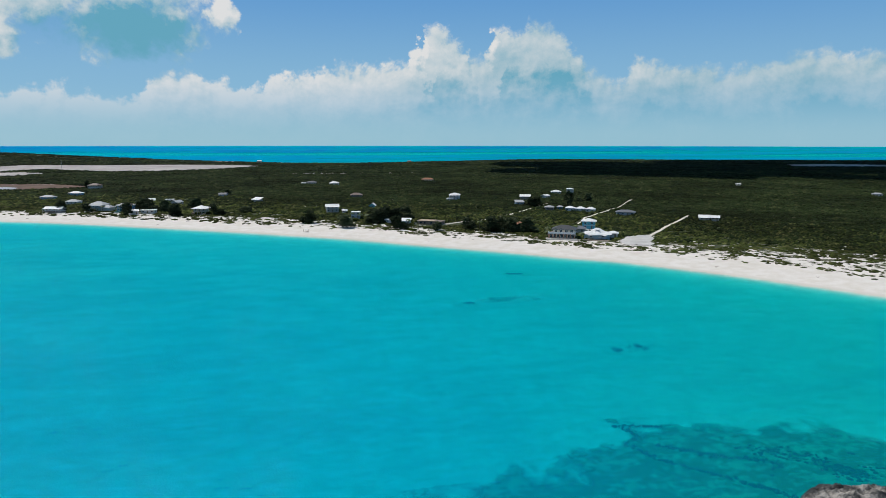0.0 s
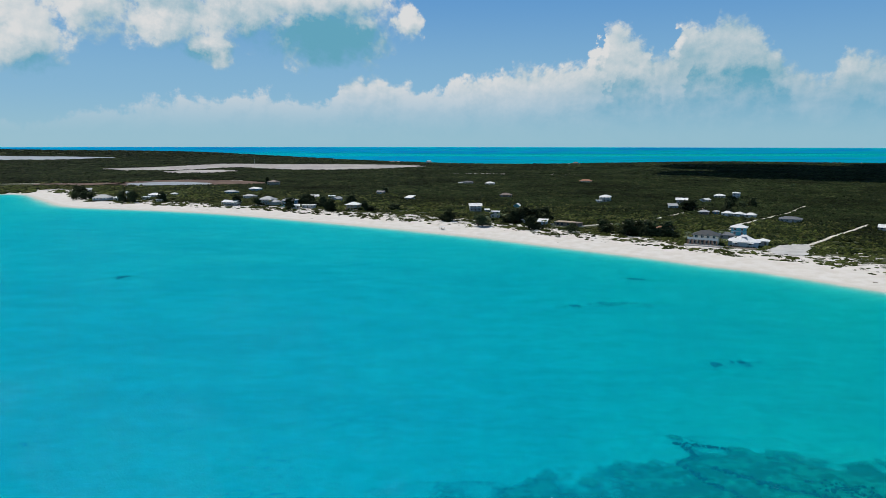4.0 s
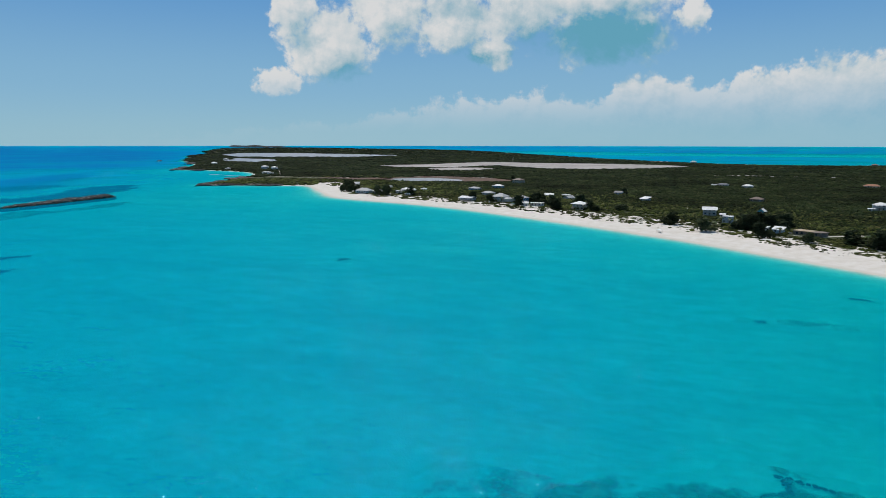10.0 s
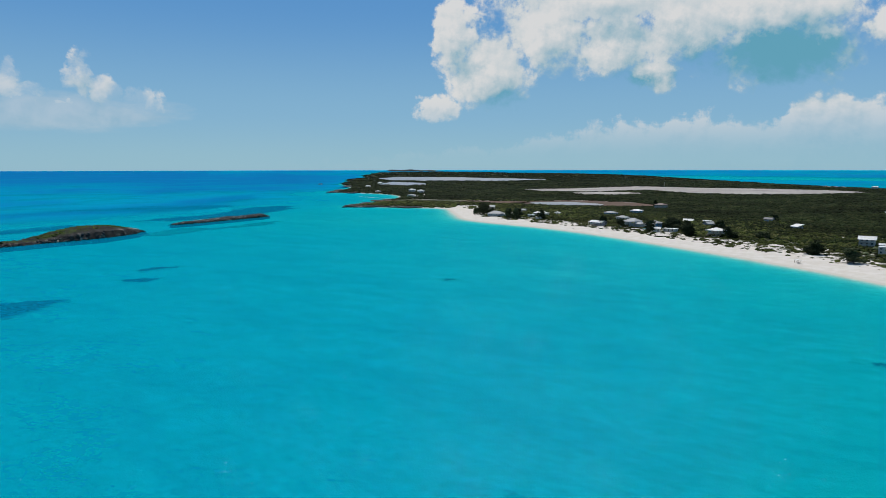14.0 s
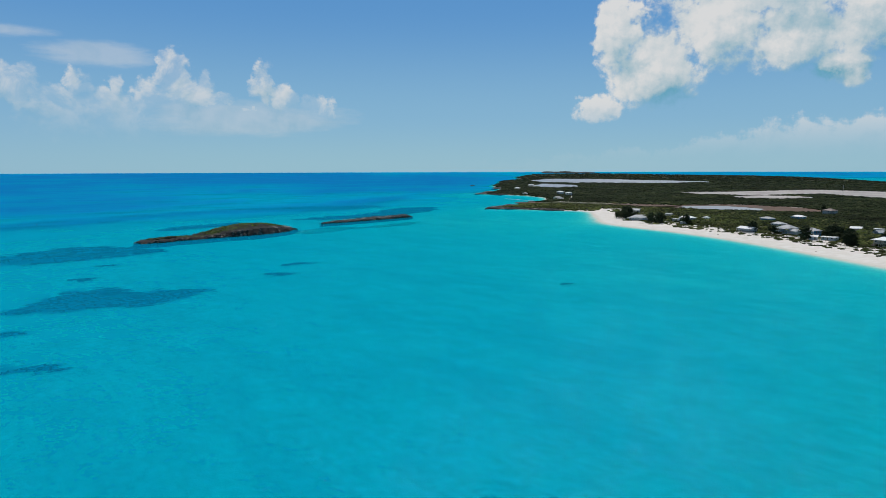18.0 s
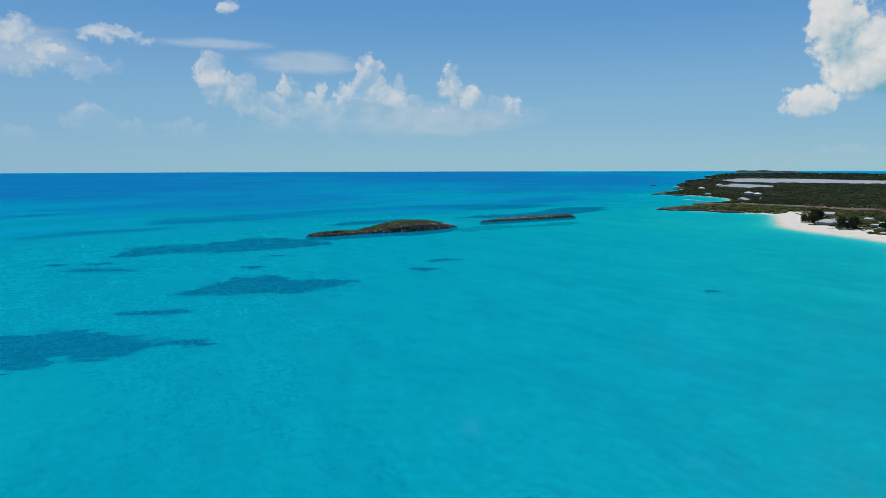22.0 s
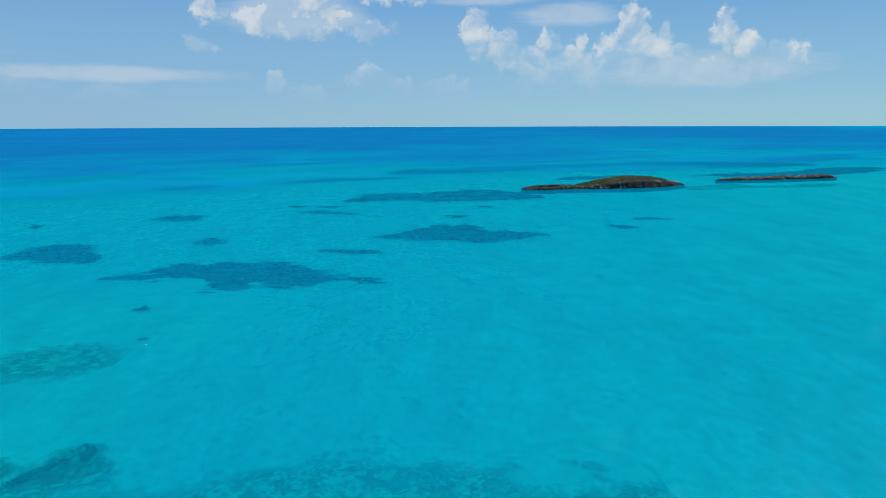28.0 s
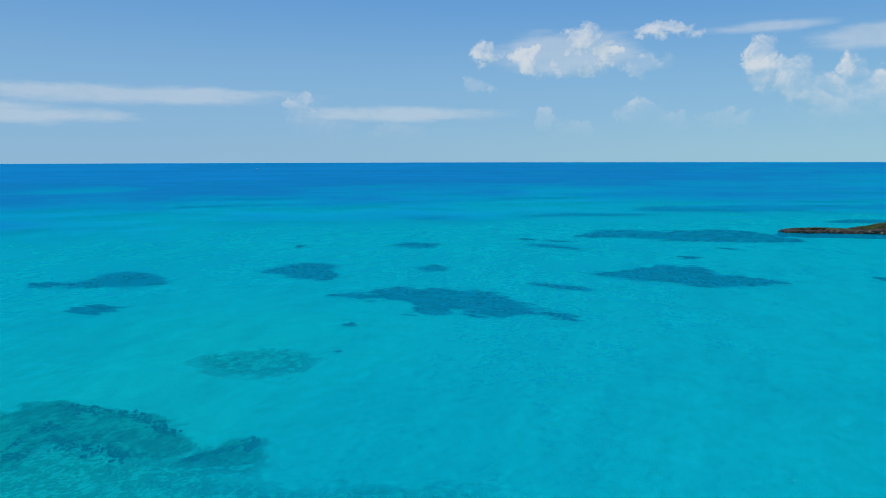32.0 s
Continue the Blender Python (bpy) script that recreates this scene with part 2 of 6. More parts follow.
    w.feed(mixed.inputs[1], clear.outputs[0])
    w.feed(mixed.inputs[2], two.outputs[0])
    w.feed(out.inputs[0], mixed.outputs[0])


build_sky()

# ---- plan ----
MID = (60.0, 30.0)      # middle of the rings of ground and water


def lift(r):
    """The far ground bends up a little, so that the horizon stands where an endless sea would have it."""
    r = np.asarray(r, float)
    return np.where(r > 2500, 60 - r * np.interp(r, (2500, 4900), (0.024, 0.0041)), 0.0)


def curve(points, step=12.0, closed=False):
    """A smooth line through points, as an array."""
    p = np.array(points, float)
    p = np.vstack([p[-1:], p, p[:2]]) if closed else np.vstack([2 * p[:1] - p[1:2], p, 2 * p[-1:] - p[-2:-1]])
    out = []
    for a, b, c, d in zip(p, p[1:], p[2:], p[3:]):
        n = max(2, int(np.hypot(*(c - b)) / step))
        t = np.linspace(0, 1, n, endpoint=False)[:, None]
        out.append(0.5 * (2 * b + (c - a) * t + (2 * a - 5 * b + 4 * c - d) * t ** 2 + (3 * b - a - 3 * c + d) * t ** 3))
    if not closed:
        out.append(p[-2:-1])
    return np.vstack(out)


def inside(poly, x, y):
    x, y = np.asarray(x, float), np.asarray(y, float)
    r = np.zeros(x.shape, bool)
    for (ax, ay), (bx, by) in zip(poly, np.roll(poly, -1, axis=0)):
        if ay == by:
            continue
        hit = ((ay > y) != (by > y)) & (x < (bx - ax) * (y - ay) / (by - ay) + ax)
        r ^= hit
    return r


def gap(poly, x, y, closed=True):
    """Distance from each place to a line."""
    x, y = np.asarray(x, float), np.asarray(y, float)
    best = np.full(x.shape, 1e9)
    ends = np.roll(poly, -1, axis=0) if closed else poly[1:]
    for (ax, ay), (bx, by) in zip(poly, ends):
        dx, dy = bx - ax, by - ay
        t = np.clip(((x - ax) * dx + (y - ay) * dy) / (dx * dx + dy * dy + 1e-9), 0, 1)
        best = np.minimum(best, (x - ax - t * dx) ** 2 + (y - ay - t * dy) ** 2)
    return np.sqrt(best)


BAY = [(900, -4900), (600, -2000), (330, -500), (262, -80), (255, 60), (237, 160), (209, 223), (192, 252), (178, 275), (161, 298), (143, 321), (125, 335),
       (103, 357), (78, 379), (49, 404), (11, 438), (-21, 461), (-63, 491), (-109, 520), (-162, 553), (-218, 583), (-277, 606), (-335, 622), (-380, 642), (-420, 682),
       (-486, 757), (-525, 793)]
CAPE = [(-562, 785), (-612, 768), (-645, 757), (-668, 746), (-692, 806), (-706, 830), (-758, 936), (-795, 1007), (-860, 1080), (-908, 1116), (-1010, 1148), (-1112, 1142),
        (-1190, 1242), (-1390, 1480), (-1680, 1730), (-2030, 2110), (-2240, 2330), (-2400, 2620), (-2580, 2770)]
BACK = [(-2760, 3020), (-2900, 3350), (-2700, 3640), (-2220, 3740), (-1717, 3800), (-1260, 3600), (-640, 2900), (-400, 2560), (63, 2060), (460, 2190), (890, 2360), (1460, 2140),
        (3000, 1600), (4850, 600)]
coast = np.vstack([curve(BAY + CAPE + BACK, 20.0), [(4880, -500), (2500, -4300)]])
near_coast = curve(BAY + CAPE[:12], 22.0)


def fbm(x, y, scale, octaves=4, seed=0.0):
    """Smooth noise on arrays, about -1 to 1."""
    rng = np.random.RandomState(int(seed) + 7)
    total, amp = np.zeros(np.shape(x)), 1.0
    for k in range(octaves):
        grid = rng.rand(64, 64) * 2 - 1
        u, v = np.asarray(x) * scale * 2 ** k + 13.7 * k, np.asarray(y) * scale * 2 ** k + 5.1 * k
        iu, iv = np.floor(u).astype(int), np.floor(v).astype(int)
        fu, fv = u - iu, v - iv
        fu, fv = fu * fu * (3 - 2 * fu), fv * fv * (3 - 2 * fv)
        a, b, c, d = grid[iu % 64, iv % 64], grid[(iu + 1) % 64, iv % 64], grid[iu % 64, (iv + 1) % 64], grid[(iu + 1) % 64, (iv + 1) % 64]
        total = total + amp * ((a * (1 - fu) + b * fu) * (1 - fv) + (c * (1 - fu) + d * fu) * fv)
        amp *= 0.5
    return total / 1.6


def shore(x, y):
    """Metres inland (positive) or out to sea (negative)."""
    d = gap(coast, x, y)
    return np.where(inside(coast, x, y), d, -d)


def land_height(s, x, y):
    """The height of the dry ground s metres from the water."""
    h = np.interp(s, (0, 10, 28, 45, 90, 200), (0, 1.0, 1.9, 2.4, 2.0, 1.4))
    return h + np.clip((s - 24) / 30, 0, 1) * 0.5 * fbm(x, y, 1 / 30, 3, 3)


def ring_sheet():
    """Places on rings round the bay, closer together where the camera looks: x, y, and the faces between them."""
    ang = np.concatenate([np.arange(-56, 150, 0.5), np.arange(150, 304, 3.5)])
    rad = np.concatenate([[1, 25, 50], np.arange(66, 1000, 5.0), 1000 * (4840 / 1000) ** np.linspace(0, 1, 90)])
    a, r = np.meshgrid(np.radians(ang), rad, indexing="ij")
    x, y = MID[0] - np.sin(a) * r, MID[1] + np.cos(a) * r
    n, m = a.shape
    i, j = np.meshgrid(np.arange(n), np.arange(m - 1), indexing="ij")
    i2 = (i + 1) % n
    faces = np.stack([i * m + j, i2 * m + j, i2 * m + j + 1, i * m + j + 1], -1).reshape(-1, 4)[:, ::-1]
    return x.ravel(), y.ravel(), faces


def mesh_of(name, verts, faces, smooth=True):
    """A mesh from arrays; all faces have the same number of corners."""
    verts, faces = np.asarray(verts, float), np.asarray(faces, int)
    me = bpy.data.meshes.new(name)
    me.vertices.add(len(verts))
    me.vertices.foreach_set("co", verts.ravel())
    k = faces.shape[1]
    me.loops.add(faces.size)
    me.loops.foreach_set("vertex_index", faces.ravel())
    me.polygons.add(len(faces))
    me.polygons.foreach_set("loop_start", np.arange(len(faces)) * k)
    me.polygons.foreach_set("loop_total", np.full(len(faces), k))
    me.polygons.foreach_set("use_smooth", np.full(len(faces), smooth))
    me.update(calc_edges=True)
    me.validate()
    return me


def give(me, name, values):
    me.attributes.new(name, "FLOAT", "POINT").data.foreach_set("value", np.asarray(values, np.float32))


# ---- materials ----
def material(name):
    m = bpy.data.materials.new(name)
    m.use_nodes = True
    m.node_tree.nodes.clear()
    w = Nodes(m.node_tree)
    out = w.add("ShaderNodeOutputMaterial")
    return m, w, out


def surface(name, color, rough=0.8, vary=0.15, scale=1.0, bump=0.0, bump_scale=8.0, metal=0.0, random_by=None, spec=0.3, dark=None):
    """A plain surface whose colour drifts at two scales, with fine relief."""
    m, w, out = material(name)
    b = w.add("ShaderNodeBsdfPrincipled")
    pos = w.add("ShaderNodeTexCoord").outputs["Object"]
    low, high = w.noise(pos, scale, 4.0), w.noise(pos, scale * 9, 3.0)
    f = w.math("ADD", w.math("MULTIPLY", low, 0.65), w.math("MULTIPLY", high, 0.35))
    dark = dark or tuple(c * (1 - vary * 2) for c in color)
    light = tuple(min(1.0, c * (1 + vary)) for c in color)
    col = w.mix(w.ramp(f, 0.3, 0.7), dark, light)
    if random_by:
        src = w.add("ShaderNodeNewGeometry").outputs["Random Per Island"] if random_by == "island" else w.add("ShaderNodeObjectInfo").outputs["Random"]
        hsv = w.add("ShaderNodeHueSaturation")
        w.feed(hsv.inputs["Hue"], w.ramp(src, 0, 1, 0.475, 0.525, False))
        w.feed(hsv.inputs["Value"], w.ramp(w.math("FRACT", w.math("MULTIPLY", src, 7.31)), 0, 1, 0.65, 1.35, False))
        w.feed(hsv.inputs["Color"], col)
        col = hsv.outputs[0]
    w.feed(b.inputs["Base Color"], col)
    b.inputs["Roughness"].default_value, b.inputs["Metallic"].default_value = rough, metal
    b.inputs["Specular IOR Level"].default_value = spec
    if bump:
        n = w.add("ShaderNodeBump")
        n.inputs["Distance"].default_value = bump
        w.feed(n.inputs["Height"], w.noise(pos, bump_scale, 5.0, 0.6))
        w.feed(b.inputs["Normal"], n.outputs[0])
    w.feed(out.inputs[0], b.outputs[0])
    return m


def ground_material():
    m, w, out = material("sand_and_soil")
    pos = w.add("ShaderNodeNewGeometry").outputs["Position"]

    def attr(name):
        n = w.add("ShaderNodeAttribute")
        n.attribute_name = name
        return n.outputs["Fac"]

    inland, green = attr("inland"), attr("green")
    coarse, mid, fine = w.noise(pos, 0.02, 4.0), w.noise(pos, 0.16, 4.0), w.noise(pos, 1.3, 4.0, 0.65)
    sand = w.mix(w.ramp(mid, 0.3, 0.75), (0.66, 0.63, 0.59), (0.58, 0.54, 0.48))
    sand = w.mix(w.ramp(fine, 0.45, 0.8, 0.0, 0.35), sand, (0.48, 0.44, 0.39))
    sand = w.mix(w.math("MULTIPLY", w.ramp(inland, 38.0, 60.0), w.ramp(mid, 0.48, 0.6, 0, 0.7)), sand, (0.30, 0.29, 0.28))
    # a damp strip along the water
    damp = w.ramp(w.math("ADD", inland, w.math("MULTIPLY", w.math("SUBTRACT", mid, 0.5), 5.0)), 1.0, 5.0, 1.0, 0.0)
    sand = w.mix(w.math("MULTIPLY", damp, 0.5), sand, (0.50, 0.44, 0.37))
    # low bars of darker, film-grown sand on the bed, along the shore
    bars = w.add("ShaderNodeMapping")
    bars.inputs["Rotation"].default_value = (0, 0, radians(48))
    bars.inputs["Scale"].default_value = (0.011, 0.036, 0.0)
    w.feed(bars.inputs["Vector"], pos)
    film = w.noise(bars.outputs[0], 1.0, 5.0, 0.55, 0.9)
    film = w.math("MULTIPLY", w.ramp(inland, -110.0, -25.0, 1.0, 0.0), w.math("ADD", w.ramp(film, 0.44, 0.64, 0.0, 0.42), w.ramp(w.noise(pos, 0.3, 4.0, 0.7), 0.45, 0.7, 0.0, 0.14)))
    sand = w.mix(film, sand, (0.31, 0.37, 0.36))
    soil = w.mix(w.ramp(fine, 0.35, 0.7), (0.030, 0.042, 0.018), (0.075, 0.08, 0.04))
    soil = w.mix(w.ramp(coarse, 0.45, 0.7, 0, 0.5), soil, (0.10, 0.095, 0.05))
    patchy = w.math("ADD", green, w.math("ADD", w.math("MULTIPLY", w.math("SUBTRACT", mid, 0.5), 1.5), w.math("MULTIPLY", w.math("SUBTRACT", fine, 0.5), 0.6)))
    b = w.add("ShaderNodeBsdfPrincipled")
    w.feed(b.inputs["Base Color"], w.mix(w.ramp(patchy, 0.42, 0.58), sand, soil))
    b.inputs["Roughness"].default_value, b.inputs["Specular IOR Level"].default_value = 0.92, 0.1
    n = w.add("ShaderNodeBump")
    n.inputs["Distance"].default_value = 0.25
    w.feed(n.inputs["Height"], fine)
    w.feed(b.inputs["Normal"], n.outputs[0])
    w.feed(out.inputs[0], b.outputs[0])
    return m


def water_material():
    """Clear sea over a pale bed: what passes is dimmed with depth, red first; part is scattered back; waves mirror the sky and the sun."""
    m, w, out = material("sea_water")
    pos = w.add("ShaderNodeNewGeometry").outputs["Position"]

    def attr(name):
        n = w.add("ShaderNodeAttribute")
        n.attribute_name = name
        return n.outputs["Fac"]

    depth, clean = attr("depth"), attr("clean")
    mottled = w.noise(pos, 0.016, 5.0, 0.6, 1.2)
    # long darker and paler belts over the uneven bed far out
    belt = w.noise(w.vmath("MULTIPLY", pos, (1.0, 0.8, 0.0)), 0.0042, 6.0, 0.62, 0.6)
    thread = w.noise(w.vmath("MULTIPLY", pos, (1.0, 0.8, 0.0)), 0.016, 4.0, 0.6, 0.4)
    belt = w.math("ADD", w.ramp(belt, 0.40, 0.60, -0.25, 0.75), w.ramp(thread, 0.5, 0.66, 0.0, 0.45))
    fall = w.math("ADD", depth, w.math("MULTIPLY", w.math("MULTIPLY", w.ramp(depth, 4.4, 6.5), belt), 4.6))
    deep = w.math("MULTIPLY", fall, w.ramp(mottled, 0.3, 0.7, 0.93, 1.07, False))
    # wind waves: crests of about two metres, broken by smaller ones
    chop = w.vmath("MULTIPLY", pos, (0.75, 1.2, 1.0))
    wave = w.math("ADD", w.noise(chop, 0.62, 2.0, 0.5, 0.4), w.math("MULTIPLY", w.noise(chop, 0.17, 1.0), 1.5))
    bump = w.add("ShaderNodeBump")
    bump.inputs["Distance"].default_value = 0.88
    w.feed(bump.inputs["Height"], wave)
    # light focused by waves, put into the tint: noise dims and brightens the bed
    swell = w.math("ADD", w.math("MULTIPLY", w.noise(chop, 0.4, 4.0, 0.65, 0.8), 0.6), w.math("MULTIPLY", w.noise(chop, 0.09, 3.0, 0.6), 0.4))
    wave_light = w.ramp(swell, 0.38, 0.62, 0.92, 1.13, False)
    tint = w.add("ShaderNodeCombineXYZ")
    for socket, k in zip(tint.inputs, (0.95, 0.066, w.ramp(clean, 0.0, 1.0, 0.088, 0.052, False))):
        w.feed(socket, w.math("MULTIPLY", wave_light, w.math("EXPONENT", w.math("MULTIPLY", w.math("MULTIPLY", deep, k), -1.0))))
    clear = w.add("ShaderNodeBsdfTransparent")
    w.feed(clear.inputs[0], tint.outputs[0])
    milk = w.add("ShaderNodeBsdfDiffuse")
    body_colour = w.mix(w.math("SUBTRACT", 1.0, w.math("EXPONENT", w.math("MULTIPLY", fall, -0.26))), (0.0, 0.42, 0.48), w.mix(clean, (0.0, 0.45, 0.72), (0.0, 0.43, 0.88)))
    w.feed(milk.inputs[0], w.mix(w.ramp(fall, 4.0, 15.0, 0, 1), body_colour, (0.004, 0.20, 0.51)))
    body = w.add("ShaderNodeMixShader")
    w.feed(body.inputs[0], w.math("SUBTRACT", 1.0, w.math("EXPONENT", w.math("MULTIPLY", deep, -0.085))))
    w.feed(body.inputs[1], clear.outputs[0])
    w.feed(body.inputs[2], milk.outputs[0])
    gloss = w.add("ShaderNodeBsdfGlossy")
    gloss.inputs["Roughness"].default_value = 0.09
    w.feed(gloss.inputs[0], (0.35, 0.8, 0.95))
    w.feed(gloss.inputs["Normal"], bump.outputs[0])
    fres = w.add("ShaderNodeFresnel")
    fres.inputs["IOR"].default_value = 1.33
    w.feed(fres.inputs["Normal"], bump.outputs[0])
    top = w.add("ShaderNodeMixShader")
    w.feed(top.inputs[0], w.math("MINIMUM", w.math("MULTIPLY", fres.outputs[0], 0.25), 0.03))
    w.feed(top.inputs[1], body.outputs[0])
    w.feed(top.inputs[2], gloss.outputs[0])
    w.feed(out.inputs[0], top.outputs[0])
    return m


# ---- ground and sea ----
def salt_pan(points, name, mat, up, label, ragged=30.0):
    """A flat sheet with an uneven rim."""
    line = curve(points, ragged / 4, True)
    line = line + np.stack([fbm(line[:, 0], line[:, 1], 1 / ragged, 3, 1), fbm(line[:, 0], line[:, 1], 1 / ragged, 3, 2)], 1) * ragged * 0.4
    bm = bmesh.new()
    top = [bm.verts.new((x, y, up + float(lift(math.hypot(x - MID[0], y - MID[1]))))) for x, y in line]
    low = [bm.verts.new((v.co.x, v.co.y, v.co.z - 1.5)) for v in top]
    bm.faces.new(top)
    for i in range(len(top)):
        bm.faces.new((top[i - 1], low[i - 1], low[i], top[i]))
    bmesh.ops.recalc_face_normals(bm, faces=bm.faces)
    me = bpy.data.meshes.new(name)
    bm.to_mesh(me)
    bm.free()
    me.materials.append(mat)
    return tagged(new(name, me), label, "salt pond", kind="structure"), line


def sea_depth(x, y, s):
    """Depth of the sea: shallow in the bay, deeper far out and to the west."""
    out = -s
    r = np.hypot(x - MID[0], y - MID[1])
    bearing = np.degrees(np.arctan2(-(x - MID[0]), y - MID[1]))
    bearing = np.where(bearing < -90, bearing + 360, bearing)
    bay = 3.45 * (1 - np.exp(-np.clip(out, 0, None) / 13)) + 0.5 * np.clip(out / 200, 0, 1) + 0.6 * np.clip((bearing - 25) / 60, 0, 1) * np.clip((out - 60) / 200, 0, 1)
    # the edge of the bank, beyond which the bed falls away
    edge = np.interp(bearing, (35, 50, 80, 100, 125, 150), (2400, 1500, 1150, 950, 800, 640))
    belts = fbm(x * 0.35 + y * 0.25, y * 1.1 - x * 0.9, 1 / 700, 4, 11)
    streaks = fbm(bearing * 0.09, r / 170 + bearing * 0.05, 1.0, 3, 19)
    fall = np.clip((r - edge * 0.55) / edge, 0, 1.6) * np.clip((bearing - 28) / 30, 0, 1)
    depth = bay + fall * (4.4 + 3.4 * belts + 3.8 * streaks) + np.clip((r - edge * 1.25) / 1500, 0, 1) * np.clip((bearing - 72) / 60, 0, 1) * 7
    back = (bearing < 42) & (r > 1500)
    depth = np.where(back, 4.6 + 2.6 * np.clip(fbm(x * 0.25, y, 1 / 500, 3, 5) * 2, -0.5, 1.3) + np.clip((r - 3600) / 1000, 0, 1) * 3, depth)
    shoal = np.exp(-((x - 75) ** 2 + (y - 95) ** 2) / 45 ** 2) + np.exp(-((x - 0) ** 2 + (y + 20) ** 2) / 40 ** 2) + 0.8 * np.exp(-((x + 75) ** 2 + (y + 45) ** 2) / 75 ** 2)
    shoal = shoal + 0.9 * np.exp(-((x + 470) ** 2 + (y - 600) ** 2) / 230 ** 2)
    shoal = shoal + 0.7 * np.exp(-((x + 120) ** 2 + (y - 400) ** 2) / 150 ** 2)      # pale sand inside the cape and off the middle of the beach
    depth = depth - 1.2 * np.clip(shoal, 0, 1)
    return np.clip(np.where(out > 0, np.clip(depth, 0.3, None) * (1 - np.exp(-out / 2.5)), 0), 0, 24)


def bed_height(x, y):
    x, y = np.asarray(x, float), np.asarray(y, float)
    return -0.75 * np.minimum(sea_depth(x, y, -gap(near_coast, x, y)), 7)


def build_ground():
    x, y, faces = ring_sheet()
    s = shore(x, y)
    r = np.hypot(x - MID[0], y - MID[1])
    depth = sea_depth(x, y, s)
    z = np.where(s > 0, land_height(s, x, y), -0.75 * np.minimum(depth, 7)) + lift(r)
    me = mesh_of("ground", np.stack([x, y, z], 1), faces)
    give(me, "inland", s)
    wide = np.interp(y - 0.65 * s, (120, 250, 345, 420, 510, 600), (130, 120, 62, 60, 80, 74))
    wild = np.clip(0.26 + 0.42 * (s - 26) / (wide - 20), 0, 1.2) * np.clip((s - 27) / 8, 0, 1)
    rocky = np.clip((-x - 530) / 30, 0, 1)
    give(me, "green", np.where(s > 0, np.maximum(wild, rocky * np.clip(s / 8, 0, 1)), 0))
    me.materials.append(ground_material())
    tagged(new("ground", me), "white sand beach and scrub soil, sandy sea bed", "ground", kind="structure")
    keep = (s < 14)
    keep_face = keep[faces].any(1)
    sea_z = lift(r) - np.where(s > 0, 0.02, 0)
    used = np.unique(faces[keep_face])
    place = np.full(len(x), -1)
    place[used] = np.arange(len(used))
    me = mesh_of("sea_water", np.stack([x, y, sea_z], 1)[used], place[faces[keep_face]])
    give(me, "depth", depth[used])
    give(me, "clean", np.clip(0.52 - 1.7 * (x - MID[0]) / (r + 80), 0, 1)[used])      # the west of the bay is clearer and bluer
    me.materials.append(water_material())
    tagged(new("water", me), "clear turquoise sea water with small ripples", "sea", kind="structure")


build_ground()


# ---- helpers for things ----
def part(name, bm, mat, parent=None, label="", at=None):
    """One bmesh as one mesh object, under its thing or part."""
    me = bpy.data.meshes.new(name)
    bm.to_mesh(me)
    bm.free()
    return piece(name, me, mat, parent, label, at)


def piece(name, me, mat, parent=None, label="", at=None):
    if mat is not None and not me.materials:
        me.materials.append(mat)
    ob = new(name, me)
    if parent is not None:
        ob.parent = parent
    if at is not None:
        ob.matrix_basis = at
    if label:
        ob["label"] = label
    return ob


def empty(name, m, label, category, group=""):
    ob = new(name)
    ob.empty_display_size = 1.0
    ob.matrix_basis = m
    return tagged(ob, label, category, group)


def box(bm, x0, x1, y0, y1, z0, z1, bevel=0.0):
    v = [bm.verts.new((x, y, z)) for z in (z0, z1) for y in (y0, y1) for x in (x0, x1)]
    f = [bm.faces.new([v[i] for i in q]) for q in ((0, 2, 3, 1), (4, 5, 7, 6), (0, 1, 5, 4), (2, 6, 7, 3), (0, 4, 6, 2), (1, 3, 7, 5))]
    if bevel:
        bmesh.ops.bevel(bm, geom=list({e for q in f for e in q.edges}), offset=bevel, segments=1, affect="EDGES")
    return bm


def boxed(*size, bevel=0.0):
    return box(bmesh.new(), *size, bevel=bevel)


def ground_z(x, y):
    s = shore(np.array([x]), np.array([y]))
    return float(land_height(s, np.array([x]), np.array([y]))[0])


# ---- plan of the land ----
LAKE = [(-2177, 2459), (-2299, 2716), (-2065, 2864), (-1671, 2867), (-1423, 2772), (-1440, 2470), (-1690, 2350), (-1890, 2240)]
LAKE_WEST = [(-1545, 1745), (-1739, 2064), (-1506, 1970), (-1348, 1802), (-1340, 1680), (-1430, 1660)]
PAN = [(-843, 1565), (-763, 1706), (-698, 1977), (-510, 1942), (-350, 1961), (-158, 1894), (-83, 1793), (-165, 1640), (-285, 1515), (-395, 1535), (-565, 1675), (-620, 1485), (-735, 1460)]
PAN_WEST = [(-633, 1404), (-617, 1488), (-543, 1517), (-475, 1457), (-495, 1355), (-570, 1325)]
POND = [(-472, 940), (-483, 1004), (-438, 1031), (-369, 1002), (-362, 968), (-430, 930)]
MUD = [(-545, 915), (-519, 966), (-505, 1040), (-453, 1090), (-348, 1075), (-270, 1000), (-285, 980), (-350, 960), (-428, 922), (-480, 932)]
MUD_WEST = [(-760, 900), (-700, 965), (-600, 985), (-512, 1010), (-500, 950), (-590, 925), (-700, 880)]
PALE = [(-54, 1325), (31, 1365), (130, 1350), (228, 1340), (215, 1322), (80, 1330)]
PALE_EAST = [(1243, 1500), (1300, 1636), (1480, 1650), (1560, 1560), (1500, 1440), (1350, 1450)]
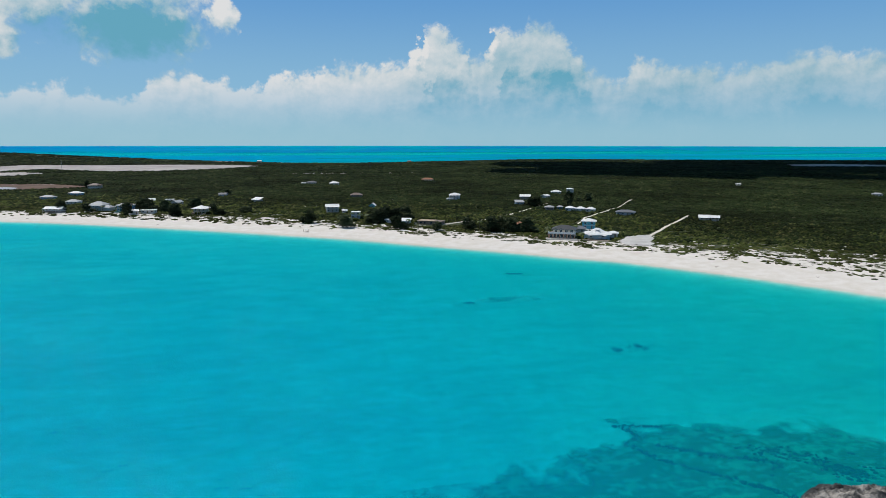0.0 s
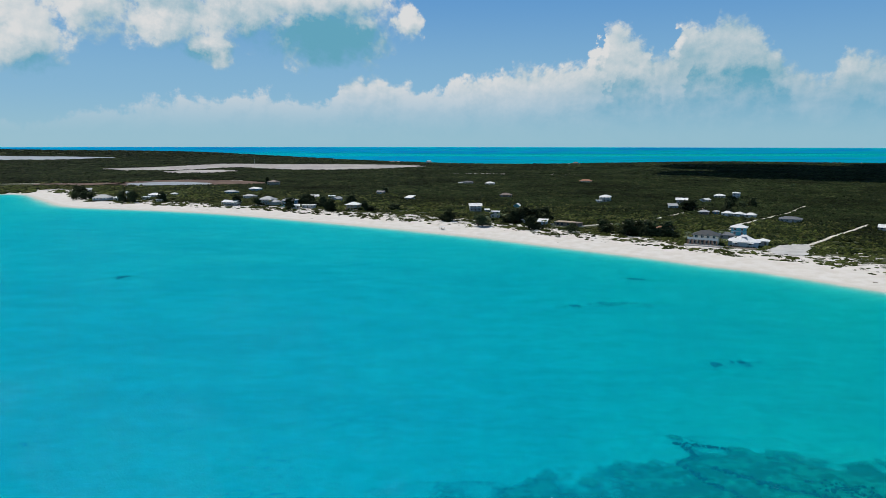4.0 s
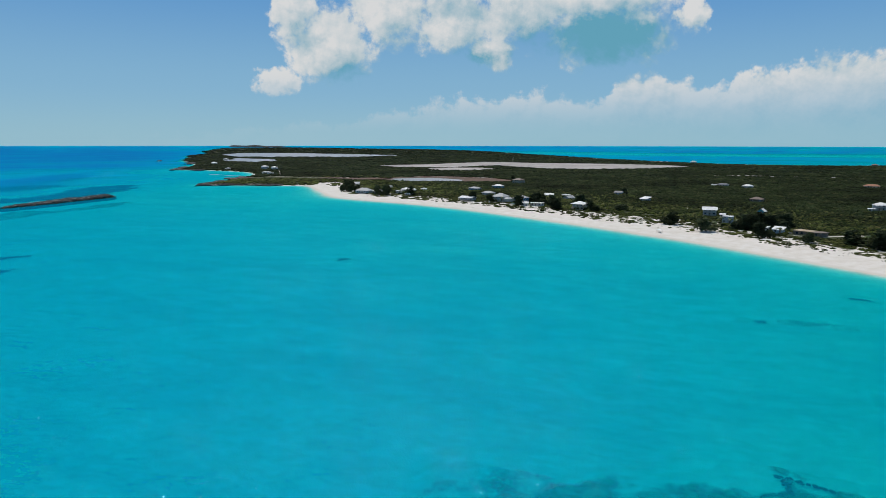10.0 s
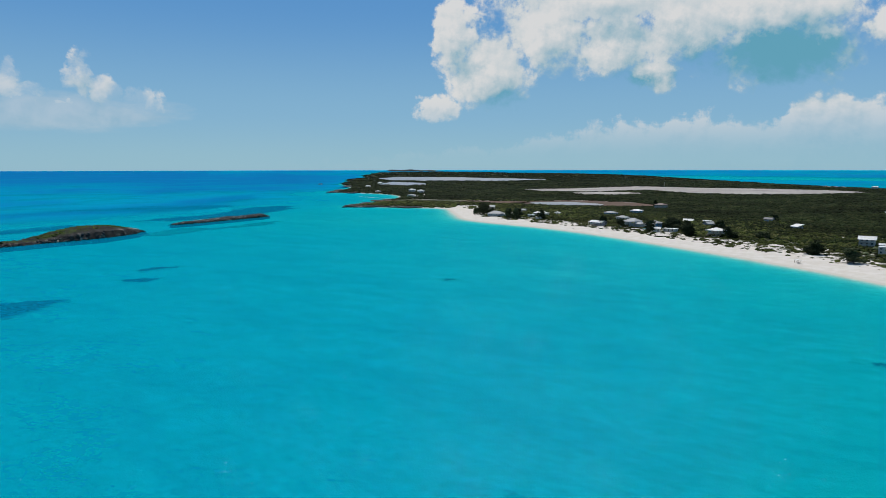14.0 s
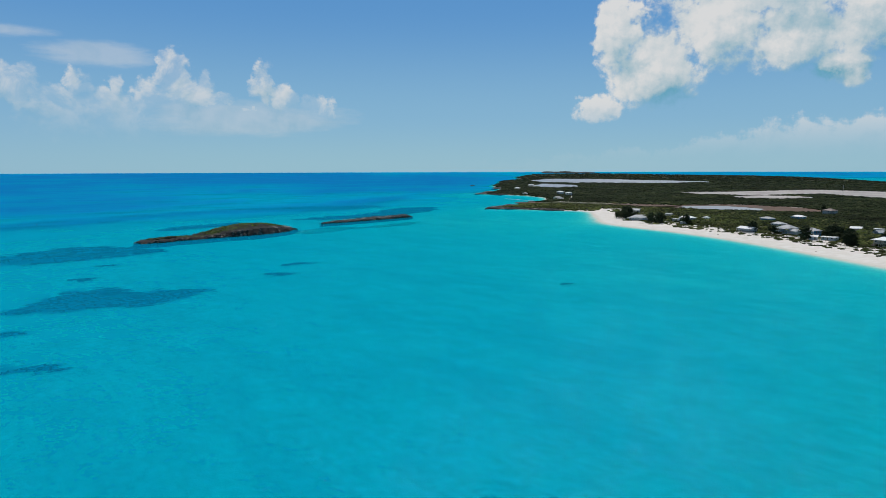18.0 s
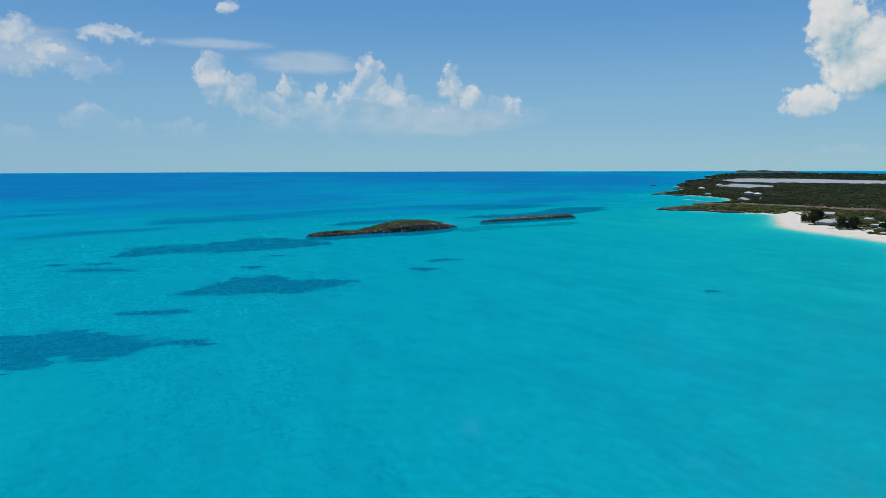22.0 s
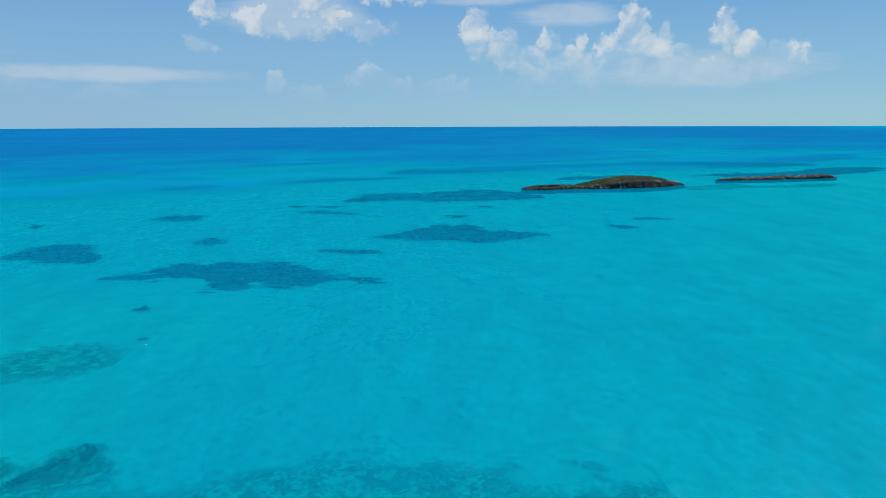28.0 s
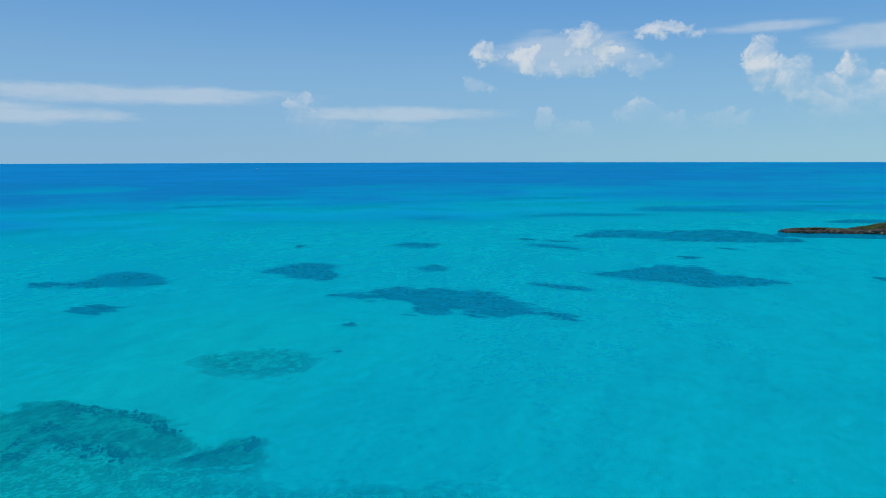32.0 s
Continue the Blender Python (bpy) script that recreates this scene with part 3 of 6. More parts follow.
CLEARING = [(172, 378), (186, 392), (201, 395), (196, 377), (179, 357), (169, 361)]
TRACKS = [[(84, 480), (105, 497), (120, 504), (148, 532), (190, 585), (226, 633)], [(212, 512), (253, 558), (278, 585), (330, 660)], [(196, 388), (219, 414), (247, 447), (300, 505)],
          [(118, 505), (150, 500)], [(108, 470), (150, 455), (185, 470), (212, 512)], [(-887, 1204), (-708, 978)], [(-30, 640), (0, 655), (30, 665)], [(70, 720), (110, 700)],
          [(-900, 1010), (-700, 960), (-560, 1010), (-450, 1095), (-330, 1080)], [(40, 640), (75, 648)]]

salt = surface("salt_crust", (0.36, 0.33, 0.31), 0.75, 0.2, 0.012, 0.05, 0.4)
mud = surface("brown_mud", (0.115, 0.066, 0.042), 0.85, 0.2, 0.03, 0.05, 0.5)
sandy = surface("packed_sand", (0.62, 0.57, 0.50), 0.95, 0.1, 0.08, 0.08, 2.0)
grey_sand = surface("grey_sand", (0.48, 0.47, 0.45), 0.95, 0.12, 0.1, 0.08, 2.0)
pools = surface("pond_water", (0.30, 0.31, 0.33), 0.35, 0.12, 0.01)


def salt_places():
    for pts, name, mat, up, label in ((LAKE, "salt_lake", pools, 1.9, "pale grey salt lake among low scrub"), (LAKE_WEST, "pond", pools, 1.8, "shallow blue-grey pond in the scrub"),
                                      (PAN, "salt_pan", salt, 1.9, "pinkish white dry salt pan in the scrub"), (PAN_WEST, "salt_pan", salt, 1.9, "small dry salt pan"),
                                      (MUD, "mud_flat", mud, 1.75, "red-brown mud flat round a pond"), (MUD_WEST, "mud_flat", mud, 1.75, "narrow brown mud flat"),
                                      (POND, "pond", pools, 1.9, "pale shallow pond inside brown mud"), (PALE, "salt_pan", salt, 1.8, "thin strip of bare pale soil"),
                                      (PALE_EAST, "salt_pan", salt, 1.8, "white salt pan before the far shore"), (CLEARING, "sand_clearing", grey_sand, 2.6, "cleared lot of grey sand above the beach")):
        salt_pan(pts, name, mat, up, label, 10.0 if pts is CLEARING else 30.0)
    for k, line in enumerate(TRACKS):
        p = curve(line, 6.0)
        p = p + np.stack([fbm(p[:, 0], p[:, 1], 1 / 14, 2, k), fbm(p[:, 0], p[:, 1], 1 / 14, 2, k + 30)], 1) * 0.8
        t = np.gradient(p, axis=0)
        t /= np.hypot(t[:, 0], t[:, 1])[:, None]
        side = np.stack([-t[:, 1], t[:, 0]], 1)
        wide = (1.35 + 0.5 * fbm(p[:, 0], p[:, 1], 1 / 9, 2, k + 60))[:, None]
        verts = []
        for q, up in ((p - side * wide, -0.4), (p - side * wide * 0.9, 0.12), (p + side * wide * 0.9, 0.12), (p + side * wide, -0.4)):
            z = land_height(shore(q[:, 0], q[:, 1]), q[:, 0], q[:, 1]) + up
            verts.append(np.column_stack([q, z]))
        n = len(p)
        faces = [(a * n + i, a * n + i + 1, (a + 1) * n + i + 1, (a + 1) * n + i) for a in range(3) for i in range(n - 1)]
        me = mesh_of("sand_track", np.vstack(verts), faces)
        me.materials.append(sandy)
        tagged(new("sand_track", me), "pale sandy track through the scrub", "track", kind="structure")


# ---- rocks and islets ----
def rock_material(name, green=True, tone=1.0, pale_at=0.585):
    m, w, out = material(name)
    geo = w.add("ShaderNodeNewGeometry")
    pos = geo.outputs["Position"]
    big, mid, fine = w.noise(pos, 0.06, 4.0), w.noise(pos, 0.35, 5.0, 0.65), w.noise(pos, 2.2, 4.0, 0.65)
    rock = w.mix(w.ramp(mid, 0.35, 0.65), (0.017 * tone, 0.018 * tone, 0.018 * tone), (0.056 * tone, 0.055 * tone, 0.053 * tone))
    rock = w.mix(w.ramp(fine, 0.5, 0.75, 0, 0.5), rock, (0.02, 0.02, 0.02))
    pale = w.ramp(w.math("ADD", w.math("MULTIPLY", big, 0.6), w.math("MULTIPLY", mid, 0.4)), pale_at, pale_at + 0.09)
    rock = w.mix(pale, rock, (0.33, 0.31, 0.28))
    xyz = w.add("ShaderNodeSeparateXYZ")
    w.feed(xyz.inputs[0], pos)
    # bleached ledges above a dark wet foot
    ledge = w.math("MULTIPLY", w.ramp(xyz.outputs[2], 0.7, 1.3), w.ramp(w.math("ADD", xyz.outputs[2], w.math("MULTIPLY", mid, 5.0)), 4.0, 6.0, 1.0, 0.0))
    if green:
        rock = w.mix(w.math("MULTIPLY", ledge, w.math("MULTIPLY", w.ramp(mid, 0.5, 0.6), w.ramp(big, 0.46, 0.6))), rock, (0.40, 0.36, 0.30))
        n = w.add("ShaderNodeAttribute")
        n.attribute_name = "green"
        leaf = w.mix(w.ramp(fine, 0.3, 0.7), (0.012, 0.020, 0.006), (0.060, 0.095, 0.014))
        leaf = w.mix(w.ramp(big, 0.42, 0.62), (0.012, 0.013, 0.009), leaf)
        rock = w.mix(w.ramp(w.math("ADD", n.outputs["Fac"], w.math("SUBTRACT", mid, 0.5)), 0.4, 0.6), rock, leaf)
    b = w.add("ShaderNodeBsdfPrincipled")
    w.feed(b.inputs["Base Color"], rock)
    b.inputs["Roughness"].default_value, b.inputs["Specular IOR Level"].default_value = 0.9, 0.2
    bump = w.add("ShaderNodeBump")
    bump.inputs["Distance"].default_value = 0.6
    w.feed(bump.inputs["Height"], w.math("ADD", mid, w.math("MULTIPLY", fine, 0.4)))
    w.feed(b.inputs["Normal"], bump.outputs[0])
    w.feed(out.inputs[0], b.outputs[0])
    return m


islet_rock = rock_material("islet_rock", True, 0.8, 0.575)
bare_rock = rock_material("bare_rock", False)
reef_limestone = rock_material("reef_limestone", False, 1.6, 0.55)


def islet(name, a, b, width, profile, label, green=1.0, step=1.6, seed=0, mat=None, jagged=0.0):
    """A rocky islet along the line a to b; profile(u) gives its height and its share of the width."""
    a, b = np.array(a, float), np.array(b, float)
    length = np.hypot(*(b - a))
    along = (b - a) / length
    side = np.array([-along[1], along[0]])
    u = np.arange(-0.04, 1.04, step / length)
    v = np.arange(-0.75, 0.75, step / width)
    uu, vv = np.meshgrid(u, v, indexing="ij")
    x = a[0] + along[0] * uu * length + side[0] * vv * width
    y = a[1] + along[1] * uu * length + side[1] * vv * width
    high, share = profile(np.clip(uu, 0, 1))
    edge = np.abs(vv + 0.10 * fbm(x, y, 1 / 18, 3, seed)) / (0.5 * share + 1e-3)
    ends = np.clip(np.minimum(uu, 1 - uu) * length / 5, -1, 1)
    core = np.minimum(1 - edge ** 1.6, ends)
    cliff = np.clip((core + 0.06 * fbm(x, y, 1 / 5, 3, seed + 1)) / 0.22, -1, 1)
    z = high * (0.42 * cliff + 0.58 * np.clip(core, 0, 1) ** 0.8) + np.clip(core, 0, 0.4) * (1.6 * fbm(x, y, 1 / 7, 4, seed + 2) + 0.8 * fbm(x, y, 1 / 2.5, 2, seed + 9))
    z = z + jagged * np.clip(core * 3, 0, 1) * (np.abs(fbm(x, y, 1 / 1.8, 3, seed + 4)) + 0.6 * fbm(x, y, 1.1, 2, seed + 6))
    z = np.where(core < -0.02, -2.5 + 1.5 * np.clip(core, -0.6, 0), z)
    n, m = z.shape
    i, j = np.meshgrid(np.arange(n - 1), np.arange(m - 1), indexing="ij")
    faces = np.stack([i * m + j, (i + 1) * m + j, (i + 1) * m + j + 1, i * m + j + 1], -1).reshape(-1, 4)
    rise = lift(np.hypot(x - MID[0], y - MID[1]))
    me = mesh_of(name, np.stack([x, y, z + rise], -1).reshape(-1, 3), faces, smooth=False)
    give(me, "green", (np.clip(z / np.maximum(high, 1) - 0.5, 0, 1) * green * 1.8 * (high > 2.6)).ravel())
    me.materials.append(mat or islet_rock)
    return tagged(new(name, me), label, "islet")


def domed(u):
    h = np.interp(u, (0, 0.08, 0.2, 0.32, 0.4, 0.5, 0.62, 0.78, 0.86, 0.95, 1), (1.5, 3.2, 3.6, 2.8, 4.6, 7.6, 9.6, 8.6, 6.0, 3.4, 1.5))
    w = np.interp(u, (0, 0.1, 0.3, 0.42, 0.62, 0.82, 1), (0.25, 0.5, 0.42, 0.75, 1.0, 0.85, 0.3))
    return h, w


def flat_rock(u):
    h = np.interp(u, (0, 0.1, 0.35, 0.55, 0.7, 0.9, 1), (1.2, 2.4, 2.8, 3.8, 3.2, 4.0, 1.6))
    return h, np.interp(u, (0, 0.15, 0.6, 0.9, 1), (0.3, 0.8, 1, 0.9, 0.4))


def near_rock(u):
    h = np.interp(u, (0, 0.15, 0.5, 0.8, 1), (2.0, 3.2, 3.0, 3.4, 2.0))
    return h, np.interp(u, (0, 0.12, 0.5, 1), (0.5, 0.9, 1, 0.7))


def rocky_shore():
    """Low dark rock ledges along the cape and the point behind it."""
    rng = np.random.RandomState(3)
    for name, a, b, width in (("rock_ledge", (-560, 792), (-676, 746), 24), ("rock_ledge", (-676, 752), (-712, 838), 20), ("rock_ledge", (-1040, 1146), (-1130, 1146), 26),
                              ("rock_ledge", (-1120, 1150), (-1220, 1275), 30), ("rock_ledge", (-1380, 1472), (-1480, 1560), 40), ("rock_ledge", (-735, 880), (-768, 950), 14)):
        islet(name, a, b, width, lambda u: (np.full(u.shape, 2.2), 0.7 + 0.3 * np.sin(u * 9)), "low dark rock ledge at the water's edge", 0.3, 2.4, rng.randint(50))


islet("rock_islet", (-504, 186), (-545, 348), 46, domed, "dark rocky islet with a green domed top", 1.0, 1.6, 5)
islet("rock_islet", (-584, 402), (-608, 546), 17, flat_rock, "low flat rock islet with pale worn ledges", 0.35, 1.4, 8)
islet("rock_islet", (57, 89), (118, 72), 24, near_rock, "weathered grey and black limestone rock in the shallows", 0.3, 0.3, 12, reef_limestone, 0.9)
islet("distant_island", (-3083, 3547), (-2796, 3778), 120, lambda u: (6 + 3 * np.sin(u * 5) + 2 * np.sin(u * 17), 0.5 + 0.5 * np.sin(u * 3.1)), "low wooded island on the horizon", 1.0, 14.0, 3)
islet("rock_islet", (-1700, 1640), (-1716, 1672), 10, near_rock, "tiny rock far off in the sea", 0.0, 2.5, 14)
rocky_shore()


def islet_cover(name, a, b, width, n, size, mat, label, spread, bottom, seed):
    """Bushes on an islet's crown, or loose boulders along its foot."""
    rng = np.random.RandomState(seed)
    a, b = np.array(a, float), np.array(b, float)
    along = (b - a) / np.hypot(*(b - a))
    side = np.array([-along[1], along[0]])
    u = rng.uniform(*spread, n)
    share = domed(u)[1] if width > 30 else flat_rock(u)[1]
    high = domed(u)[0] if width > 30 else flat_rock(u)[0]
    v = rng.uniform(-1, 1, n)
    if bottom:
        v = np.sign(v) * rng.uniform(0.82, 0.98, n)
    else:
        v = v * (0.5 if width > 30 else 0.78)
    core = np.clip(1 - np.abs(v) ** 1.6, 0, 1)
    p = a + np.outer(u * np.hypot(*(b - a)), along) + np.outer(v * 0.5 * share * width, side)
    ends = np.clip(np.minimum(u, 1 - u) * np.hypot(*(b - a)) / 7, 0, 1)
    z = high * (0.42 * np.clip(core / 0.22, 0, 1) + 0.58 * core ** 0.8) * ends - 0.35
    wide = size * rng.uniform(0.5, 1.3, n)
    base, tri = lump_shape(1, seed)
    verts, faces = scatter(base, tri, p[:, 0], p[:, 1], z, wide, wide * rng.uniform(0.5, 1.0, n), rng)
    me = mesh_of(name, verts, faces, smooth=not bottom)
    me.materials.append(mat)
    tagged(new(name, me), label, "scrub" if not bottom else "boulders", kind="stuff")


pale_rock = surface("pale_rock", (0.34, 0.32, 0.28), 0.9, 0.25, 0.4, 0.1, 3.0, random_by="island")
dark_rock = surface("dark_rock", (0.06, 0.06, 0.06), 0.9, 0.25, 0.4, 0.1, 3.0, random_by="island")


# ---- sea bed: seagrass and reef ----
def bed_material(name, dark, light, holes, fuzz, soft=0.0, grain=0.3, along=1.0):
    m, w, out = material(name)
    pos = w.add("ShaderNodeNewGeometry").outputs["Position"]
    n = w.add("ShaderNodeAttribute")
    n.attribute_name = "rim"
    big, mid, fine = w.noise(pos, 0.07, 3.0), w.noise(w.vmath("MULTIPLY", pos, (1.0, along, 1.0)), grain, 4.0, 0.7), w.noise(w.vmath("MULTIPLY", pos, (1.2, 1.2 * along, 1.0)), grain * 3, 3.0)
    f = w.math("ADD", w.math("MULTIPLY", n.outputs["Fac"], 1.0 / fuzz), w.math("MULTIPLY", w.math("SUBTRACT", mid, 0.5), 8.0 if soft < 0.2 else 3.5))
    f = w.math("ADD", f, w.math("MULTIPLY", w.math("SUBTRACT", fine, 0.5), 0.7))
    f = w.math("SUBTRACT", f, w.ramp(big, 0.5, 0.75, 0.0, holes))
    b = w.add("ShaderNodeBsdfDiffuse")
    w.feed(b.inputs[0], w.mix(w.ramp(w.math("ADD", w.math("MULTIPLY", mid, 0.6), w.math("MULTIPLY", fine, 0.4)), 0.45, 0.58), dark, light))
    clear = w.add("ShaderNodeBsdfTransparent")
    mixed = w.add("ShaderNodeMixShader")
    w.feed(mixed.inputs[0], w.ramp(f, -0.1 - soft, 0.45 + soft))
    w.feed(mixed.inputs[1], clear.outputs[0])
    w.feed(mixed.inputs[2], b.outputs[0])
    w.feed(out.inputs[0], mixed.outputs[0])
    return m


grass_bed = bed_material("seagrass", (0.003, 0.008, 0.02), (0.085, 0.12, 0.15), 0.6, 4.0, 0.05, 0.26, 0.22)
small_bed = bed_material("seagrass_tuft", (0.003, 0.008, 0.02), (0.10, 0.14, 0.16), 0.4, 2.2, 0.1, 0.3, 0.6)
faint_bed = bed_material("sparse_seagrass", (0.15, 0.23, 0.17), (0.38, 0.42, 0.34), 1.2, 6.0, 0.9)
algae_bed = bed_material("reef_algae", (0.07, 0.13, 0.08), (0.19, 0.26, 0.17), 1.0, 3.0, 0.8, 0.14, 1.2)
belt_bed = bed_material("far_seagrass", (0.02, 0.05, 0.09), (0.06, 0.11, 0.16), 0.8, 9.0, 0.5)


def bed(points, name, mat, label, step=1.6, tall=0.35, category="seagrass"):
    """A patch of growth on the sea bed, with a ragged rim."""
    line = curve(points, 5.0, True)
    x0, y0 = line.min(0) - 4
    x1, y1 = line.max(0) + 4
    step = max(step, math.sqrt((x1 - x0) * (y1 - y0) / 9000))
    x, y = np.meshgrid(np.arange(x0, x1, step), np.arange(y0, y1, step), indexing="ij")
    rim = gap(line, x, y)
    rim = np.where(inside(line, x, y), rim, -rim)
    span = min(6.0, max(0.5, math.sqrt((x1 - x0) * (y1 - y0)) / 60))
    rim = rim + span * (4.0 * fbm(x, y, 1 / 16, 3, 4) + 3.6 * fbm(x * 0.8, y * 0.45, 1 / 4, 3, 6))
    z = bed_height(x.ravel(), y.ravel()).reshape(x.shape) + 0.12 + tall * (0.6 + 0.5 * fbm(x, y, 1 / 4, 3, 2)) * np.clip((rim + 3) / 4, 0, 1)
    n, m = x.shape
    i, j = np.meshgrid(np.arange(n - 1), np.arange(m - 1), indexing="ij")
    faces = np.stack([i * m + j, (i + 1) * m + j, (i + 1) * m + j + 1, i * m + j + 1], -1).reshape(-1, 4)
    faces = faces[(rim.ravel()[faces] > -8).any(1)]
    used, index = np.unique(faces, return_inverse=True)
    me = mesh_of(name, np.stack([x, y, z], -1).reshape(-1, 3)[used], index.reshape(-1, 4))
    give(me, "rim", rim.ravel()[used])
    me.materials.append(mat)
    return tagged(new(name, me), label, category, "seagrass patches" if category == "seagrass" else "")


BEDS = [[(-177, -46), (-186, -34), (-203, -29), (-209, -8), (-208, 15), (-198, 28), (-183, 41), (-174, 57), (-157, 68), (-159, 59), (-159, 36), (-154, 31), (-158, 18), (-151, 11), (-154, 2), (-164, -2), (-176, -16), (-173, -30)],
        [(-270, 60), (-301, 81), (-315, 104), (-308, 123), (-286, 127), (-290, 137), (-271, 156), (-257, 139), (-250, 119), (-258, 94), (-263, 76)],
        [(-447, 31), (-505, 45), (-514, 89), (-539, 163), (-463, 196), (-455, 154), (-439, 111), (-454, 67)],
        [(-229, -116), (-254, -113), (-257, -89), (-212, -65), (-211, -82), (-221, -101)],
        [(-164, -187), (-185, -191), (-199, -188), (-196, -164), (-173, -144), (-163, -155), (-159, -167), (-148, -200), (-160, -215)],
        [(-118, -140), (-126, -136), (-125, -124), (-110, -118), (-111, -134)], [(-355, -93), (-376, -83), (-370, -59), (-345, -69)], [(-264, -38), (-278, -31), (-264, -21), (-250, -25)],
        [(-234, 33), (-238, 43), (-230, 62), (-221, 60), (-224, 39)], [(-575, -166), (-612, -141), (-617, -109), (-578, -127)], [(-388, 2), (-394, 21), (-372, 46), (-370, 31)]]
SMALL = [(-126, -14, 4, 2.4, 20), (-330, 240, 12, 4, 80), (-296, 210, 9, 5, 50), (-328, -151, 9, 5, 40), (-405, 140, 7, 6, 60), (-353, 112, 7, 6, 60), (-157, 310, 3.6, 2.6, 20), (45, 260, 2.4, 1.5, 10),
         (85, 313.5, 3, 1.4, -20), (84, 191.5, 3.2, 2.0, 0), (76, 190.5, 1.2, 0.9, 0), (-415, 20, 10, 5, 80), (-92, -2, 1.8, 1.6, 0), (-420, -5, 8, 6, 80), (-238, -100, 4, 8, 0)]
FAINT = [[(-65, -35), (-73, -37), (-80, -29), (-85, -12), (-74, -4), (-65, -9), (-60, -25)], [(56, 263), (60, 265), (68, 266), (75, 264), (68, 263)],
         [(-545, 350), (-560, 390), (-575, 405), (-545, 420), (-520, 380), (-515, 345)], [(-535, 420), (-530, 470), (-560, 520), (-545, 440)]]
BELTS = [[(-575, -650), (-640, -520), (-730, -400), (-850, -280), (-1020, -60), (-1050, -70), (-860, -320), (-700, -480), (-610, -650)],
         [(-700, -760), (-820, -560), (-960, -400), (-1150, -200), (-1200, -230), (-980, -470), (-760, -780)],
         [(-760, 80), (-820, 240), (-900, 420), (-840, 560), (-900, 700), (-1000, 640), (-960, 380), (-850, 100)],
         [(-700, 420), (-740, 560), (-820, 680), (-800, 740), (-700, 640), (-660, 480)], [(-1120, -60), (-1180, 160), (-1260, 400), (-1400, 520), (-1330, 180), (-1200, -80)],
         [(-640, 250), (-660, 330), (-700, 360), (-690, 280)], [(-1000, 760), (-1100, 900), (-1240, 1000), (-1180, 860), (-1060, 720)], [(-620, -60), (-660, 10), (-700, 90), (-680, -20)],
         [(-1500, 900), (-1640, 1150), (-1800, 1250), (-1700, 1000)], [(-1400, -700), (-1700, -300), (-2000, 0), (-1900, -300), (-1600, -750)]]
REEF = [(49, 137), (60, 133), (80, 130), (91, 121), (104, 108), (120, 96), (120, 60), (60, 78), (40, 90), (-2, 102), (6, 114), (28, 119), (42, 125)]
REEF_WEST = [(-15, -56), (-26, -48), (-25, -19), (-19, -5), (-12, 2), (-6, -4), (-7, -16), (-4, -25), (8, -27), (14, -50)]
REEF_MID = [(-8, 4), (-15, 7), (-23, 11), (-22, 16), (-13, 17), (-7, 8)]
SHALLOWS = [(-6, -30), (-12, 0), (-6, 40), (-15, 58), (-12, 74), (-4, 104), (4, 116), (40, 100), (60, 60), (50, 0), (30, -50)]


